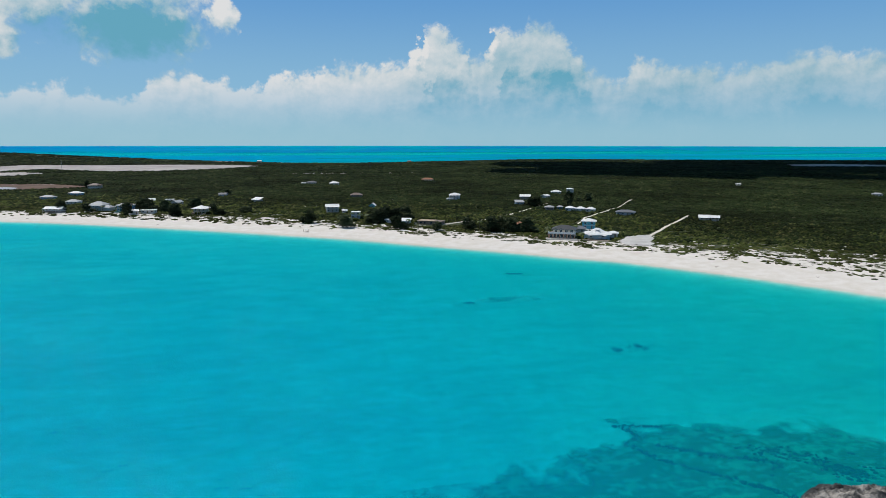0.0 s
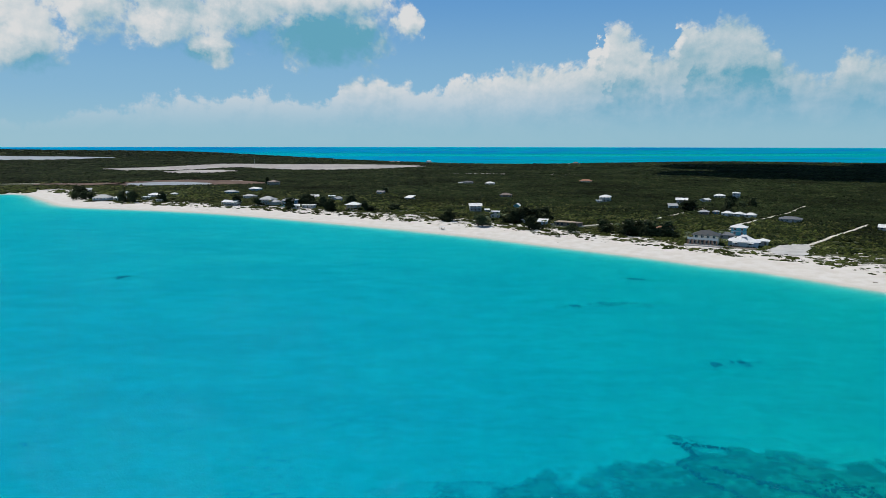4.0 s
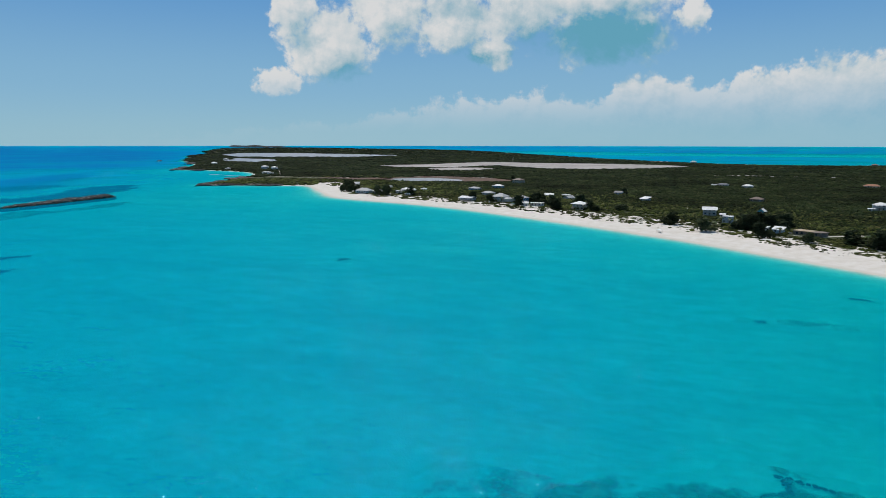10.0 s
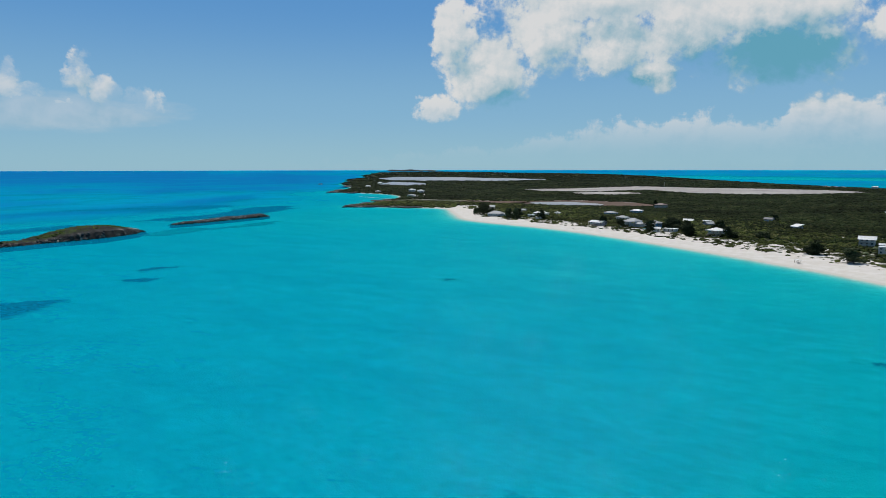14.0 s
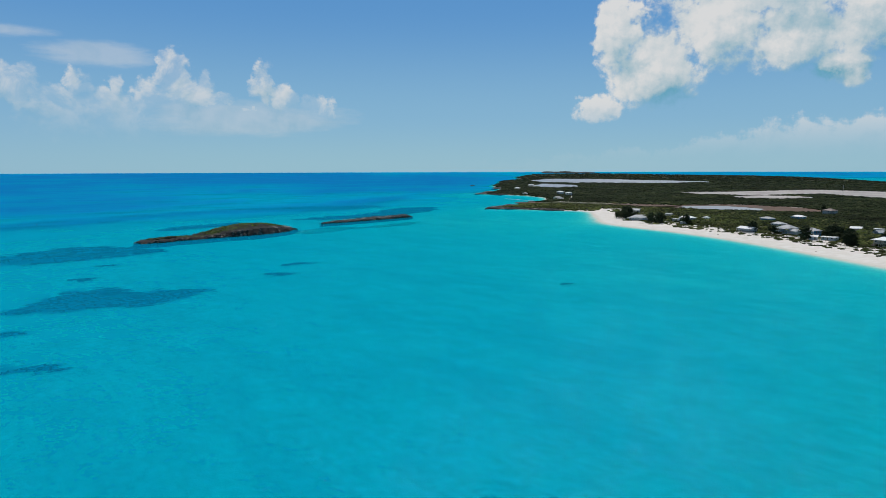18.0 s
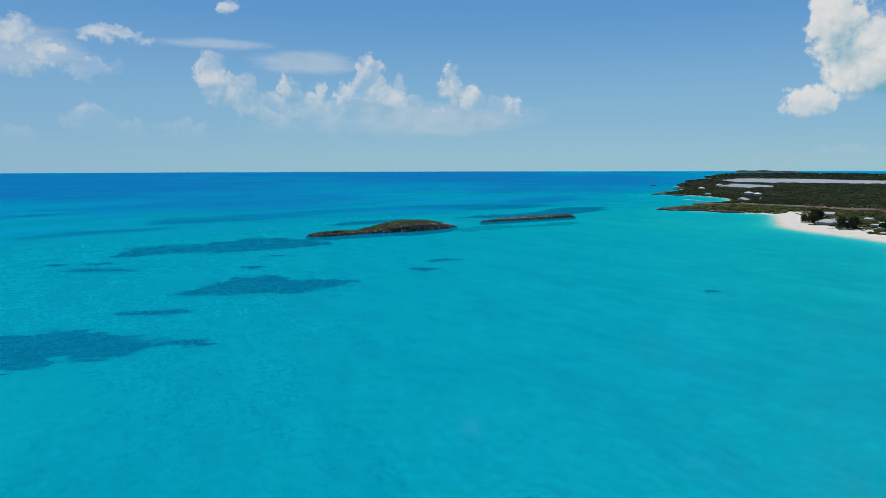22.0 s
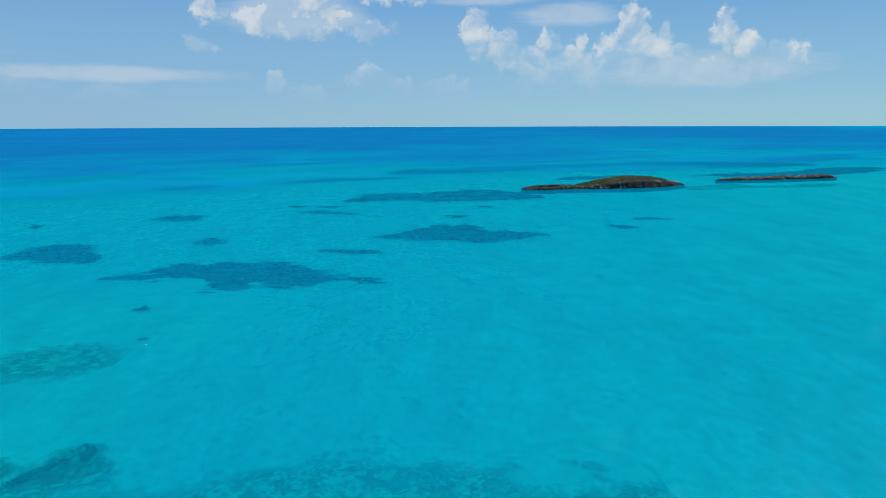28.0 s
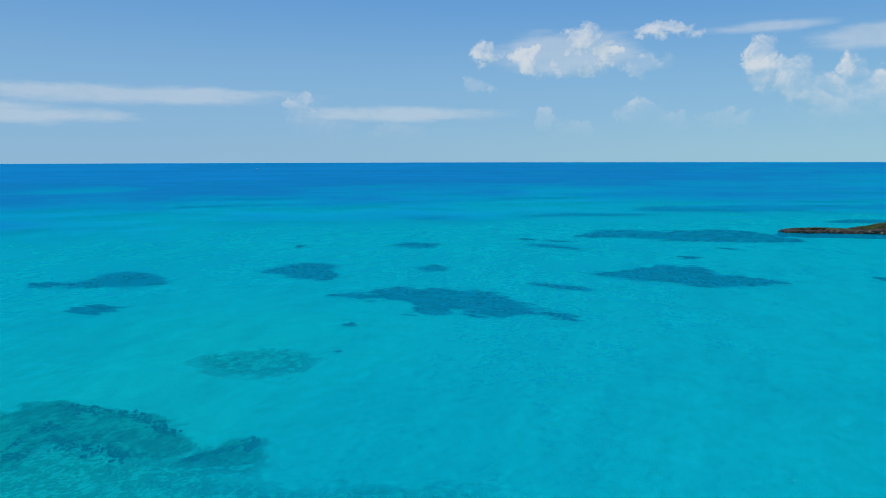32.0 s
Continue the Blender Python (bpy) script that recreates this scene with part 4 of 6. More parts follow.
def sea_bed():
    for p in BEDS:
        bed(p, "seagrass_bed", grass_bed, "dark blue seagrass bed under clear water")
    for x, y, a, b, turn in SMALL:
        t = np.linspace(0, 2 * np.pi, 9)[:-1]
        r = 1 + 0.25 * np.sin(3 * t + x)
        c, s = math.cos(radians(turn)), math.sin(radians(turn))
        bed(np.stack([x + r * (a * np.cos(t) * c - b * np.sin(t) * s), y + r * (a * np.cos(t) * s + b * np.sin(t) * c)], 1), "seagrass_bed", small_bed, "small dark seagrass patch under clear water", 0.7)
    for p in FAINT:
        bed(p, "seagrass_bed", faint_bed, "thin sparse seagrass on pale sand")
    for p in BELTS:
        bed(p, "seagrass_belt", belt_bed, "long dark seagrass belt far out in the sea", 6.0)
    bed(REEF, "reef_flat", algae_bed, "green algae-grown reef flat round a rock", 0.6, 0.5, "reef")
    bed(REEF_WEST, "reef_flat", algae_bed, "dark coral reef under clear water", 0.6, 0.6, "reef")
    bed(REEF_MID, "reef_flat", algae_bed, "small dark coral patch under clear water", 0.5, 0.6, "reef")
    bed(SHALLOWS, "reef_flat", faint_bed, "mottled greenish shallows with scattered growth", 0.9, 0.3, "reef")
    rng = np.random.RandomState(21)
    lumps = []
    for line, n, wide, big in (([(46, 127), (50, 117), (58, 108), (64, 100)], 220, 0.7, 0.45), ([(52, 125), (60, 118), (70, 112), (66, 108)], 200, 0.8, 0.45), ([(70, 118), (78, 112), (82, 104)], 200, 2.4, 0.5),
                               ([(48, 137), (50, 131), (46, 127)], 90, 0.5, 0.4), ([(50, 136), (58, 134)], 60, 0.5, 0.35), ([(80, 106), (92, 100)], 120, 3.0, 0.45), ([(88, 112), (88.6, 112.4)], 12, 0.4, 0.5),
                               ([(-24, -45), (-24, -20), (-18, -6)], 260, 2.2, 0.5), ([(-14, -40), (-8, -24), (-6, -8)], 200, 2.5, 0.5), ([(-4, -34), (4, -28)], 90, 2.5, 0.5),
                               ([(-9, 6), (-15, 10), (-22, 13)], 200, 1.0, 0.5), ([(-21, 14), (-17, 15)], 60, 0.7, 0.7)):
        p = curve(line, 1.0)
        k = rng.randint(0, len(p), n)
        q = p[k] + rng.randn(n, 2) * wide * 0.6
        lumps += [(a, b, big * rng.uniform(0.35, 1.1)) for a, b in q]
    lumps = np.array(lumps)
    base, tri = lump_shape(1, 4)
    verts, faces = scatter(base, tri, lumps[:, 0], lumps[:, 1], bed_height(lumps[:, 0], lumps[:, 1]) + np.where(inside(np.array(REEF), lumps[:, 0], lumps[:, 1]) | (lumps[:, 0] < 20), 0.42, 0.1), lumps[:, 2], lumps[:, 2] * 0.6, rng)
    me = mesh_of("reef_rocks", verts, faces)
    me.materials.append(surface("reef_rock", (0.04, 0.05, 0.045), 0.9, 0.2, 1.0, 0.1, 4.0, random_by="island"))
    tagged(new("reef_rocks", me), "dark coral heads scattered on the sea bed", "coral", kind="stuff")


# ---- scrub ----
def lump_shape(level, seed):
    """A rough dome of triangles, about 1 high and 1 in radius."""
    bm = bmesh.new()
    bmesh.ops.create_icosphere(bm, subdivisions=level, radius=1.0)
    noise.seed_set(seed)
    for v in bm.verts:
        v.co *= 1 + 0.42 * noise.noise(v.co * 1.9 + Vector((seed * 3.1, 0, 0)))
    low = [f for f in bm.faces if all(v.co.z < -0.25 for v in f.verts)]
    bmesh.ops.delete(bm, geom=low, context="FACES")
    bm.verts.ensure_lookup_table()
    for k, v in enumerate(bm.verts):
        v.index = k
    base = np.array([v.co for v in bm.verts])
    tri = np.array([[v.index for v in f.verts] for f in bm.faces])
    bm.free()
    return base, tri


def scatter(base, tri, x, y, z, wide, high, rng):
    """Copies of one shape in one mesh, each turned and sized."""
    n = len(x)
    a = rng.uniform(0, 2 * np.pi, n)
    ax = wide * rng.uniform(0.8, 1.25, n)
    ay = wide * rng.uniform(0.8, 1.25, n)
    bx, by, bz = base[:, 0][None], base[:, 1][None], base[:, 2][None]
    px, py = bx * ax[:, None], by * ay[:, None]
    c, s = np.cos(a)[:, None], np.sin(a)[:, None]
    verts = np.stack([x[:, None] + px * c - py * s, y[:, None] + px * s + py * c, z[:, None] + bz * np.asarray(high)[:, None]], -1).reshape(-1, 3)
    faces = (tri[None] + (np.arange(n) * len(base))[:, None, None]).reshape(-1, 3)
    return verts, faces


def bush_material(name, dark, light, dry):
    m, w, out = material(name)
    pos = w.add("ShaderNodeNewGeometry").outputs["Position"]
    island = w.add("ShaderNodeNewGeometry").outputs["Random Per Island"]
    fine, mid, big = w.noise(pos, 1.6, 4.0, 0.7), w.noise(pos, 0.05, 3.0), w.noise(pos, 0.008, 4.0)
    leaf = w.mix(w.ramp(fine, 0.32, 0.68), dark, light)
    leaf = w.mix(w.ramp(w.math("ADD", island, w.math("MULTIPLY", w.math("SUBTRACT", mid, 0.5), 1.4)), 0.55, 1.15, 0, 0.75), leaf, dry)
    hsv = w.add("ShaderNodeHueSaturation")
    w.feed(hsv.inputs["Value"], w.math("MULTIPLY", w.ramp(w.math("FRACT", w.math("MULTIPLY", island, 9.7)), 0, 1, 0.6, 1.4, False), w.math("MULTIPLY", w.ramp(big, 0.3, 0.7, 0.6, 1.45), w.ramp(mid, 0.3, 0.7, 0.7, 1.3))))
    w.feed(hsv.inputs["Color"], leaf)
    b = w.add("ShaderNodeBsdfPrincipled")
    w.feed(b.inputs["Base Color"], hsv.outputs[0])
    b.inputs["Roughness"].default_value, b.inputs["Specular IOR Level"].default_value = 0.85, 0.04
    bump = w.add("ShaderNodeBump")
    bump.inputs["Distance"].default_value = 0.5
    w.feed(bump.inputs["Height"], fine)
    w.feed(b.inputs["Normal"], bump.outputs[0])
    w.feed(out.inputs[0], b.outputs[0])
    return m


bush_leaf = bush_material("scrub_leaf", (0.006, 0.011, 0.004), (0.024, 0.036, 0.012), (0.034, 0.038, 0.015))
dune_leaf = bush_material("dune_leaf", (0.014, 0.021, 0.006), (0.070, 0.088, 0.020), (0.095, 0.090, 0.036))
islet_leaf = bush_material("islet_leaf", (0.014, 0.024, 0.006), (0.075, 0.115, 0.016), (0.030, 0.034, 0.020))
islet_cover("islet_scrub", (-504, 186), (-545, 348), 46, 900, 1.1, islet_leaf, "low green bushes on an islet's crown", (0.36, 0.88), False, 61)
islet_cover("islet_scrub", (-504, 186), (-545, 348), 46, 240, 0.7, bush_leaf, "dark low bushes on an islet", (0.05, 0.4), False, 62)
islet_cover("islet_boulders", (-504, 186), (-545, 348), 46, 120, 0.9, pale_rock, "pale boulders at an islet's tip", (0.86, 0.97), False, 63)
islet_cover("islet_boulders", (-504, 186), (-545, 348), 46, 200, 1.2, dark_rock, "dark boulders at an islet's foot", (0.0, 0.9), True, 64)
islet_cover("islet_boulders", (-584, 402), (-608, 546), 17, 110, 0.9, pale_rock, "pale worn boulders on a flat rock islet", (0.2, 1.0), False, 65)
islet_cover("islet_boulders", (-584, 402), (-608, 546), 17, 160, 1.0, dark_rock, "dark boulders at a flat islet's foot", (0.0, 1.0), True, 66)
"""Places kept clear of scrub: x, y, radius."""
CLEAR = []


def open_ground(x, y):
    """Where no scrub grows."""
    bare = np.zeros(x.shape, bool)
    for p in (LAKE, LAKE_WEST, PAN, PAN_WEST, POND, MUD, MUD_WEST, PALE, PALE_EAST, CLEARING):
        bare |= inside(np.array(p, float), x, y)
    for p in TRACKS:
        bare |= gap(np.array(p, float), x, y, False) < (2.6 if p is not TRACKS[8] else 5.0)
    for cx, cy, r in CLEAR:
        bare |= (x - cx) ** 2 + (y - cy) ** 2 < r * r
    return bare


def scrub():
    near_land = np.vstack([near_coast[near_coast[:, 1] > -200], [(-1500, 3000), (3000, 3000), (3000, -200)]])
    rng = np.random.RandomState(5)
    # dense scrub in rings, each bush sized by its distance from the bay
    made = []
    for lo, hi, size in ((230, 420, 1.45), (420, 560, 1.9), (560, 720, 2.4), (720, 900, 3.1), (900, 1150, 4.0), (1150, 1500, 5.6), (1500, 2000, 8.2), (2000, 2800, 12.5), (2800, 4700, 20.0)):
        span = radians(112)
        n = int(span * (hi * hi - lo * lo) / 2 / (1.15 * size * size))
        r = np.sqrt(rng.uniform(lo * lo, hi * hi, n))
        a = rng.uniform(radians(-56), radians(56), n)
        x, y = MID[0] - np.sin(a) * r, MID[1] + np.cos(a) * r
        s = np.full(n, -1.0)
        ins = inside(near_land if hi < 1300 else coast, x, y)
        x, y, r = x[ins], y[ins], r[ins]
        s = gap(near_coast if hi < 1300 else coast, x, y)
        u, v = -0.6 * x + 0.8 * y, 0.8 * x + 0.6 * y       # along and across the shore
        patch = fbm(u / 2.2, v, 1 / 8, 3, 40) + 0.5 * fbm(x, y, 1 / 6, 2, 41)
        wide = np.interp(y - 0.65 * s, (120, 250, 345, 420, 510, 600), (130, 120, 62, 60, 80, 74))
        wide = np.where(x < -520, 9, wide)
        begin = np.where(x < -520, 4, np.interp(y, (300, 420, 620), (29, 28, 26)))
        thin = np.clip((s - begin) / (wide - begin), 0, 1)
        gaps = (s < 210) & (fbm(u / 1.8, v, 1 / 7, 2, 77) > np.interp(s, (40, 210), (0.22, 0.7)))
        keep = (s > begin) & (patch > np.interp(thin, (0, 0.12, 0.55, 0.85, 1), (0.25, 0.08, 0.02, -0.28, -1.8)) - np.interp(y, (330, 450), (0, 0.08))) & ~open_ground(x, y) & ~gaps
        lone = (s > begin - 2) & (rng.rand(len(x)) < 0.06) & ~open_ground(x, y)
        keep |= lone
        x, y, r, s, thin = x[keep], y[keep], r[keep], s[keep], thin[keep]
        made.append((x, y, r, s, thin, np.full(len(x), size)))
    x, y, r, s, thin, size = (np.concatenate(q) for q in zip(*made))
    z = land_height(s, x, y) + lift(r)
    wide = size * 0.78 * rng.uniform(0.7, 1.25, len(x)) * np.interp(thin, (0, 0.7, 1), (0.95, 1.0, 1.0)) * np.where(thin < 0.85, rng.uniform(0.5, 1.4, len(x)), 1.0)
    high = np.minimum(wide * 0.95, 1.7 + 1.0 * rng.rand(len(x))) * np.interp(thin, (0, 0.8, 1), (0.45, 0.6, 1.0))
    dice = rng.rand(len(x))
    tall = rng.rand(len(x)) > 0.95
    high = np.where(tall & (thin > 0.9), high * 1.35, high)
    kinds = [lump_shape(2, k) for k in range(3)], [lump_shape(1, k + 5) for k in range(3)]
    label = "dense low dark green coastal scrub"
    for name, pick, mat, shapes, text in (("dune_bushes", ((thin < 0.85) | ((s < 260) & (s / 260 < dice))) & (r < 1200), dune_leaf, kinds[1], "olive green dune bushes on white sand"), ("scrub", ~((thin < 0.85) | ((s < 260) & (s / 260 < dice))) & (r < 430), bush_leaf, kinds[0], label),
                                          ("scrub", ~((thin < 0.85) | ((s < 260) & (s / 260 < dice))) & (r >= 430) & (r < 1150), bush_leaf, kinds[1], label), ("far_scrub", (r >= 1150), bush_leaf, kinds[1], "flat dark green scrub far inland")):
        index = np.flatnonzero(pick)
        vs, fs, off = [], [], 0
        for k, (base, tri) in enumerate(shapes):
            i = index[k::3]
            v, f = scatter(base, tri, x[i], y[i], z[i] - 0.1, wide[i], high[i], rng)
            vs.append(v)
            fs.append(f + off)
            off += len(v)
        me = mesh_of(name, np.vstack(vs), np.vstack(fs))
        me.materials.append(mat)
        tagged(new(name, me), text, "scrub", kind="stuff")


# ---- houses ----
WALLS = {k: surface(k + "_wall", c, 0.8, 0.06, 0.8, 0.01, 6.0) for k, c in dict(white=(0.52, 0.52, 0.50), cream=(0.66, 0.58, 0.46), blue=(0.10, 0.28, 0.45), teal=(0.12, 0.42, 0.50), pink=(0.50, 0.30, 0.22),
         grey=(0.40, 0.41, 0.42), beige=(0.42, 0.36, 0.29), pale_blue=(0.36, 0.48, 0.56), brown=(0.20, 0.16, 0.13)).items()}
ROOFS = {k: surface(k + "_roof", c, 0.6, 0.08, 0.6, 0.02, 5.0) for k, c in dict(white=(0.74, 0.74, 0.73), grey=(0.36, 0.37, 0.38), dark=(0.055, 0.06, 0.065), brown=(0.16, 0.12, 0.10), red=(0.33, 0.15, 0.085), tan=(0.42, 0.33, 0.22),
         slate=(0.14, 0.15, 0.165)).items()}
trim = surface("white_trim", (0.70, 0.70, 0.68), 0.6, 0.05, 2.0)
concrete = surface("concrete", (0.42, 0.40, 0.37), 0.9, 0.12, 0.7, 0.03, 6.0)
timber = surface("weathered_timber", (0.22, 0.18, 0.14), 0.85, 0.15, 1.5, 0.02, 8.0)
pool_water = surface("pool_tile", (0.05, 0.42, 0.52), 0.2, 0.08, 0.5)


def glass_material():
    m, w, out = material("window_glass")
    b = w.add("ShaderNodeBsdfPrincipled")
    pos = w.add("ShaderNodeTexCoord").outputs["Object"]
    w.feed(b.inputs["Base Color"], w.mix(w.noise(pos, 0.7), (0.02, 0.03, 0.04), (0.06, 0.08, 0.09)))
    b.inputs["Roughness"].default_value, b.inputs["Specular IOR Level"].default_value = 0.08, 0.6
    w.feed(out.inputs[0], b.outputs[0])
    return m


glass = glass_material()
shared = {}


def window_meshes(w, h, arched=False):
    """A frame and a pane, facing -y, standing on z = 0."""
    key = (round(w, 2), round(h, 2), arched)
    if key not in shared:
        f = bmesh.new()
        for q in ((-w / 2, -w / 2 + 0.1, 0, h), (w / 2 - 0.1, w / 2, 0, h), (-w / 2 + 0.1, w / 2 - 0.1, 0, 0.1), (-w / 2 + 0.1, w / 2 - 0.1, h - 0.1, h), (-0.04, 0.04, 0.1, h - 0.1)):
            box(f, q[0], q[1], -0.07, 0.0, q[2], q[3])
        p = bmesh.new()
        box(p, -w / 2 + 0.1, w / 2 - 0.1, -0.035, -0.004, 0.1, h - 0.1)
        if arched:
            ring = [p.verts.new((w / 2 * 0.9 * math.cos(a), -0.03, h + w / 2 * 0.9 * math.sin(a))) for a in np.linspace(0, math.pi, 9)]
            p.faces.new(ring)
        made = []
        for name, bm, mat in (("window_frame", f, trim), ("pane", p, glass)):
            me = bpy.data.meshes.new(name)
            bm.to_mesh(me)
            bm.free()
            me.materials.append(mat)
            made.append(me)
        shared[key] = made
    return shared[key]


def window(parent, x, y, z, turn, w=1.3, h=1.3, arched=False):
    f, p = window_meshes(w, h, arched)
    fr = piece("window", f, None, parent, at=pose(x, y, z, 0, 0, turn))
    piece("pane", p, None, fr)


def hip_roof(w, d, z, rise, over=0.7, ridge=None, thick=0.2):
    bm = bmesh.new()
    a, b = w / 2 + over, d / 2 + over
    r = max(0.0, (w - d) / 2) if ridge is None else ridge
    lows = [bm.verts.new((x, y, z - thick)) for x, y in ((-a, -b), (a, -b), (a, b), (-a, b))]
    eave = [bm.verts.new((x, y, z)) for x, y in ((-a, -b), (a, -b), (a, b), (-a, b))]
    bm.faces.new(lows[::-1])
    for i in range(4):
        bm.faces.new((lows[i - 1], lows[i], eave[i], eave[i - 1]))
    if r < 0.2:
        t = bm.verts.new((0, 0, z + rise))
        for i in range(4):
            bm.faces.new((eave[i - 1], eave[i], t))
    else:
        p, q = bm.verts.new((-r, 0, z + rise)), bm.verts.new((r, 0, z + rise))
        bm.faces.new((eave[0], eave[1], q, p))
        bm.faces.new((eave[1], eave[2], q))
        bm.faces.new((eave[2], eave[3], p, q))
        bm.faces.new((eave[3], eave[0], p))
    bmesh.ops.recalc_face_normals(bm, faces=bm.faces)
    return bm


def gable_roof(w, d, z, rise, over=0.6, thick=0.2):
    """Two slabs that meet in a ridge along x."""
    bm = bmesh.new()
    a, b = w / 2 + over, d / 2 + over
    drop = rise * over / (d / 2)
    prof = [(-b, z - drop), (0, z + rise), (b, z - drop), (b, z - drop - thick), (0, z + rise - thick), (-b, z - drop - thick)]
    ends = [[bm.verts.new((x, y, h)) for y, h in prof] for x in (-a, a)]
    for i in range(6):
        bm.faces.new((ends[0][i - 1], ends[0][i], ends[1][i], ends[1][i - 1]))
    for e in ends:
        bm.faces.new((e[0], e[1], e[4], e[5]))
        bm.faces.new((e[1], e[2], e[3], e[4]))
    bmesh.ops.recalc_face_normals(bm, faces=bm.faces)
    return bm


def shed_roof(w, d, z, rise, over=0.6, thick=0.2):
    bm = boxed(-w / 2 - over, w / 2 + over, -d / 2 - over, d / 2 + over, z, z + thick)
    for v in bm.verts:
        v.co.z += rise * (v.co.y + d / 2) / d
    return bm


def house(x, y, w, d, storeys=1, roof="hip", wall="white", top="white", label="", turn=-30, base=0.5, porch=0.0, rise=None, over=0.7, clear=None, windows=True, up=None):
    """A small island house; its front looks along its own -y."""
    z0 = (ground_z(x, y) if up is None else up) - 0.05
    root = empty("house", pose(x, y, z0, 0, 0, turn), label, "house", "houses along the bay")
    CLEAR.append((x, y, clear or max(w, d) * 0.47 + 0.3))
    c, s = math.cos(radians(turn)), math.sin(radians(turn))
    CLEAR.append((x + s * d * 0.7, y - c * d * 0.7, max(w * 0.22, 2.0)))       # the open yard on the sea side
    high = 2.45
    if base > 1.0:
        for px in np.linspace(-w / 2 + 0.3, w / 2 - 0.3, 4):
            for py in (-d / 2 + 0.3, d / 2 - 0.3):
                part("pile", boxed(px - 0.15, px + 0.15, py - 0.15, py + 0.15, -0.6, base), concrete, root)
        part("floor_slab", boxed(-w / 2 - 0.1, w / 2 + 0.1, -d / 2 - 0.1, d / 2 + 0.1, base - 0.25, base), concrete, root)
    else:
        part("foundation", boxed(-w / 2 - 0.2, w / 2 + 0.2, -d / 2 - 0.2, d / 2 + 0.2, -0.8, base), concrete, root)
    for k in range(storeys):
        z = base + high * k
        part("wall", boxed(-w / 2, w / 2, -d / 2, d / 2, z + 0.01, z + high - 0.01), WALLS[wall], root)
        if k:
            part("floor_band", boxed(-w / 2 - 0.06, w / 2 + 0.06, -d / 2 - 0.06, d / 2 + 0.06, z - 0.12, z + 0.12), trim, root)
        if windows:
            n = max(2, int(w / 3.2))
            for i in range(n):
                px = -w / 2 + w * (i + 0.5) / n
                if k == 0 and i == n // 2:
                    door = part("door", boxed(px - 0.5, px + 0.5, -d / 2 - 0.06, -d / 2 - 0.005, z, z + 2.1), timber, root)
                    part("door_handle", boxed(px + 0.34, px + 0.42, -d / 2 - 0.12, -d / 2 - 0.06, z + 1.0, z + 1.1), trim, door)
                else:
                    window(root, px, -d / 2 - 0.004, z + 0.8, 0, 1.5, 1.4)
            for i in range(max(1, int(d / 4))):
                py = -d / 2 + d * (i + 0.5) / max(1, int(d / 4))
                window(root, w / 2 + 0.004, py, z + 0.9, 90)
                window(root, -w / 2 - 0.004, py, z + 0.9, -90)
    z = base + high * storeys
    rise = rise or d * 0.24
    if roof == "hip":
        bm = hip_roof(w, d, z + 0.2, rise, over)
    elif roof == "gable":
        bm = gable_roof(w, d, z, rise, over)
        for px in (-w / 2, w / 2):
            g = bmesh.new()
            ends = [[g.verts.new((px + e, py, pz)) for py, pz in ((-d / 2, z - 0.01), (d / 2, z - 0.01), (0, z + rise - 0.25))] for e in (-0.06, 0.06)]
            g.faces.new(ends[0][::-1])
            g.faces.new(ends[1])
            for i in range(3):
                g.faces.new((ends[0][i - 1], ends[0][i], ends[1][i], ends[1][i - 1]))
            part("gable", g, WALLS[wall], root)
    else:
        bm = shed_roof(w, d, z, rise if roof == "shed" else 0.12, over)
    part("roof", bm, ROOFS[top], root)
    if porch:
        part("deck", boxed(-w / 2, w / 2, -d / 2 - porch, -d / 2 - 0.08, base - 0.3, base - 0.02), timber, root)
        n = max(3, int(w / 3) + 1)
        top_z = base + high * storeys - 0.1
        for i in range(n):
            px = -w / 2 + 0.2 + (w - 0.4) * i / (n - 1)
            part("post", boxed(px - 0.09, px + 0.09, -d / 2 - porch + 0.05, -d / 2 - porch + 0.23, -0.5, top_z - 0.25), trim, root)
        rail = bmesh.new()
        for k in range(storeys):
            box(rail, -w / 2 + 0.3, w / 2 - 0.3, -d / 2 - porch + 0.1, -d / 2 - porch + 0.17, base + high * k + 0.9, base + high * k + 1.0)
            box(rail, -w / 2 + 0.3, w / 2 - 0.3, -d / 2 - porch + 0.1, -d / 2 - porch + 0.17, base + high * k + 0.45, base + high * k + 0.5)
        part("railing", rail, trim, root)
        if storeys > 1:
            part("balcony", boxed(-w / 2, w / 2, -d / 2 - porch, -d / 2 - 0.08, base + high - 0.2, base + high), concrete, root)
        bm = shed_roof(w - 0.4, porch, top_z - 0.3, 0.35, 0.3, 0.12)
        bmesh.ops.translate(bm, verts=bm.verts, vec=(0, -d / 2 - porch / 2 - 0.02, 0))
        part("porch_roof", bm, ROOFS[top], root)
    return root


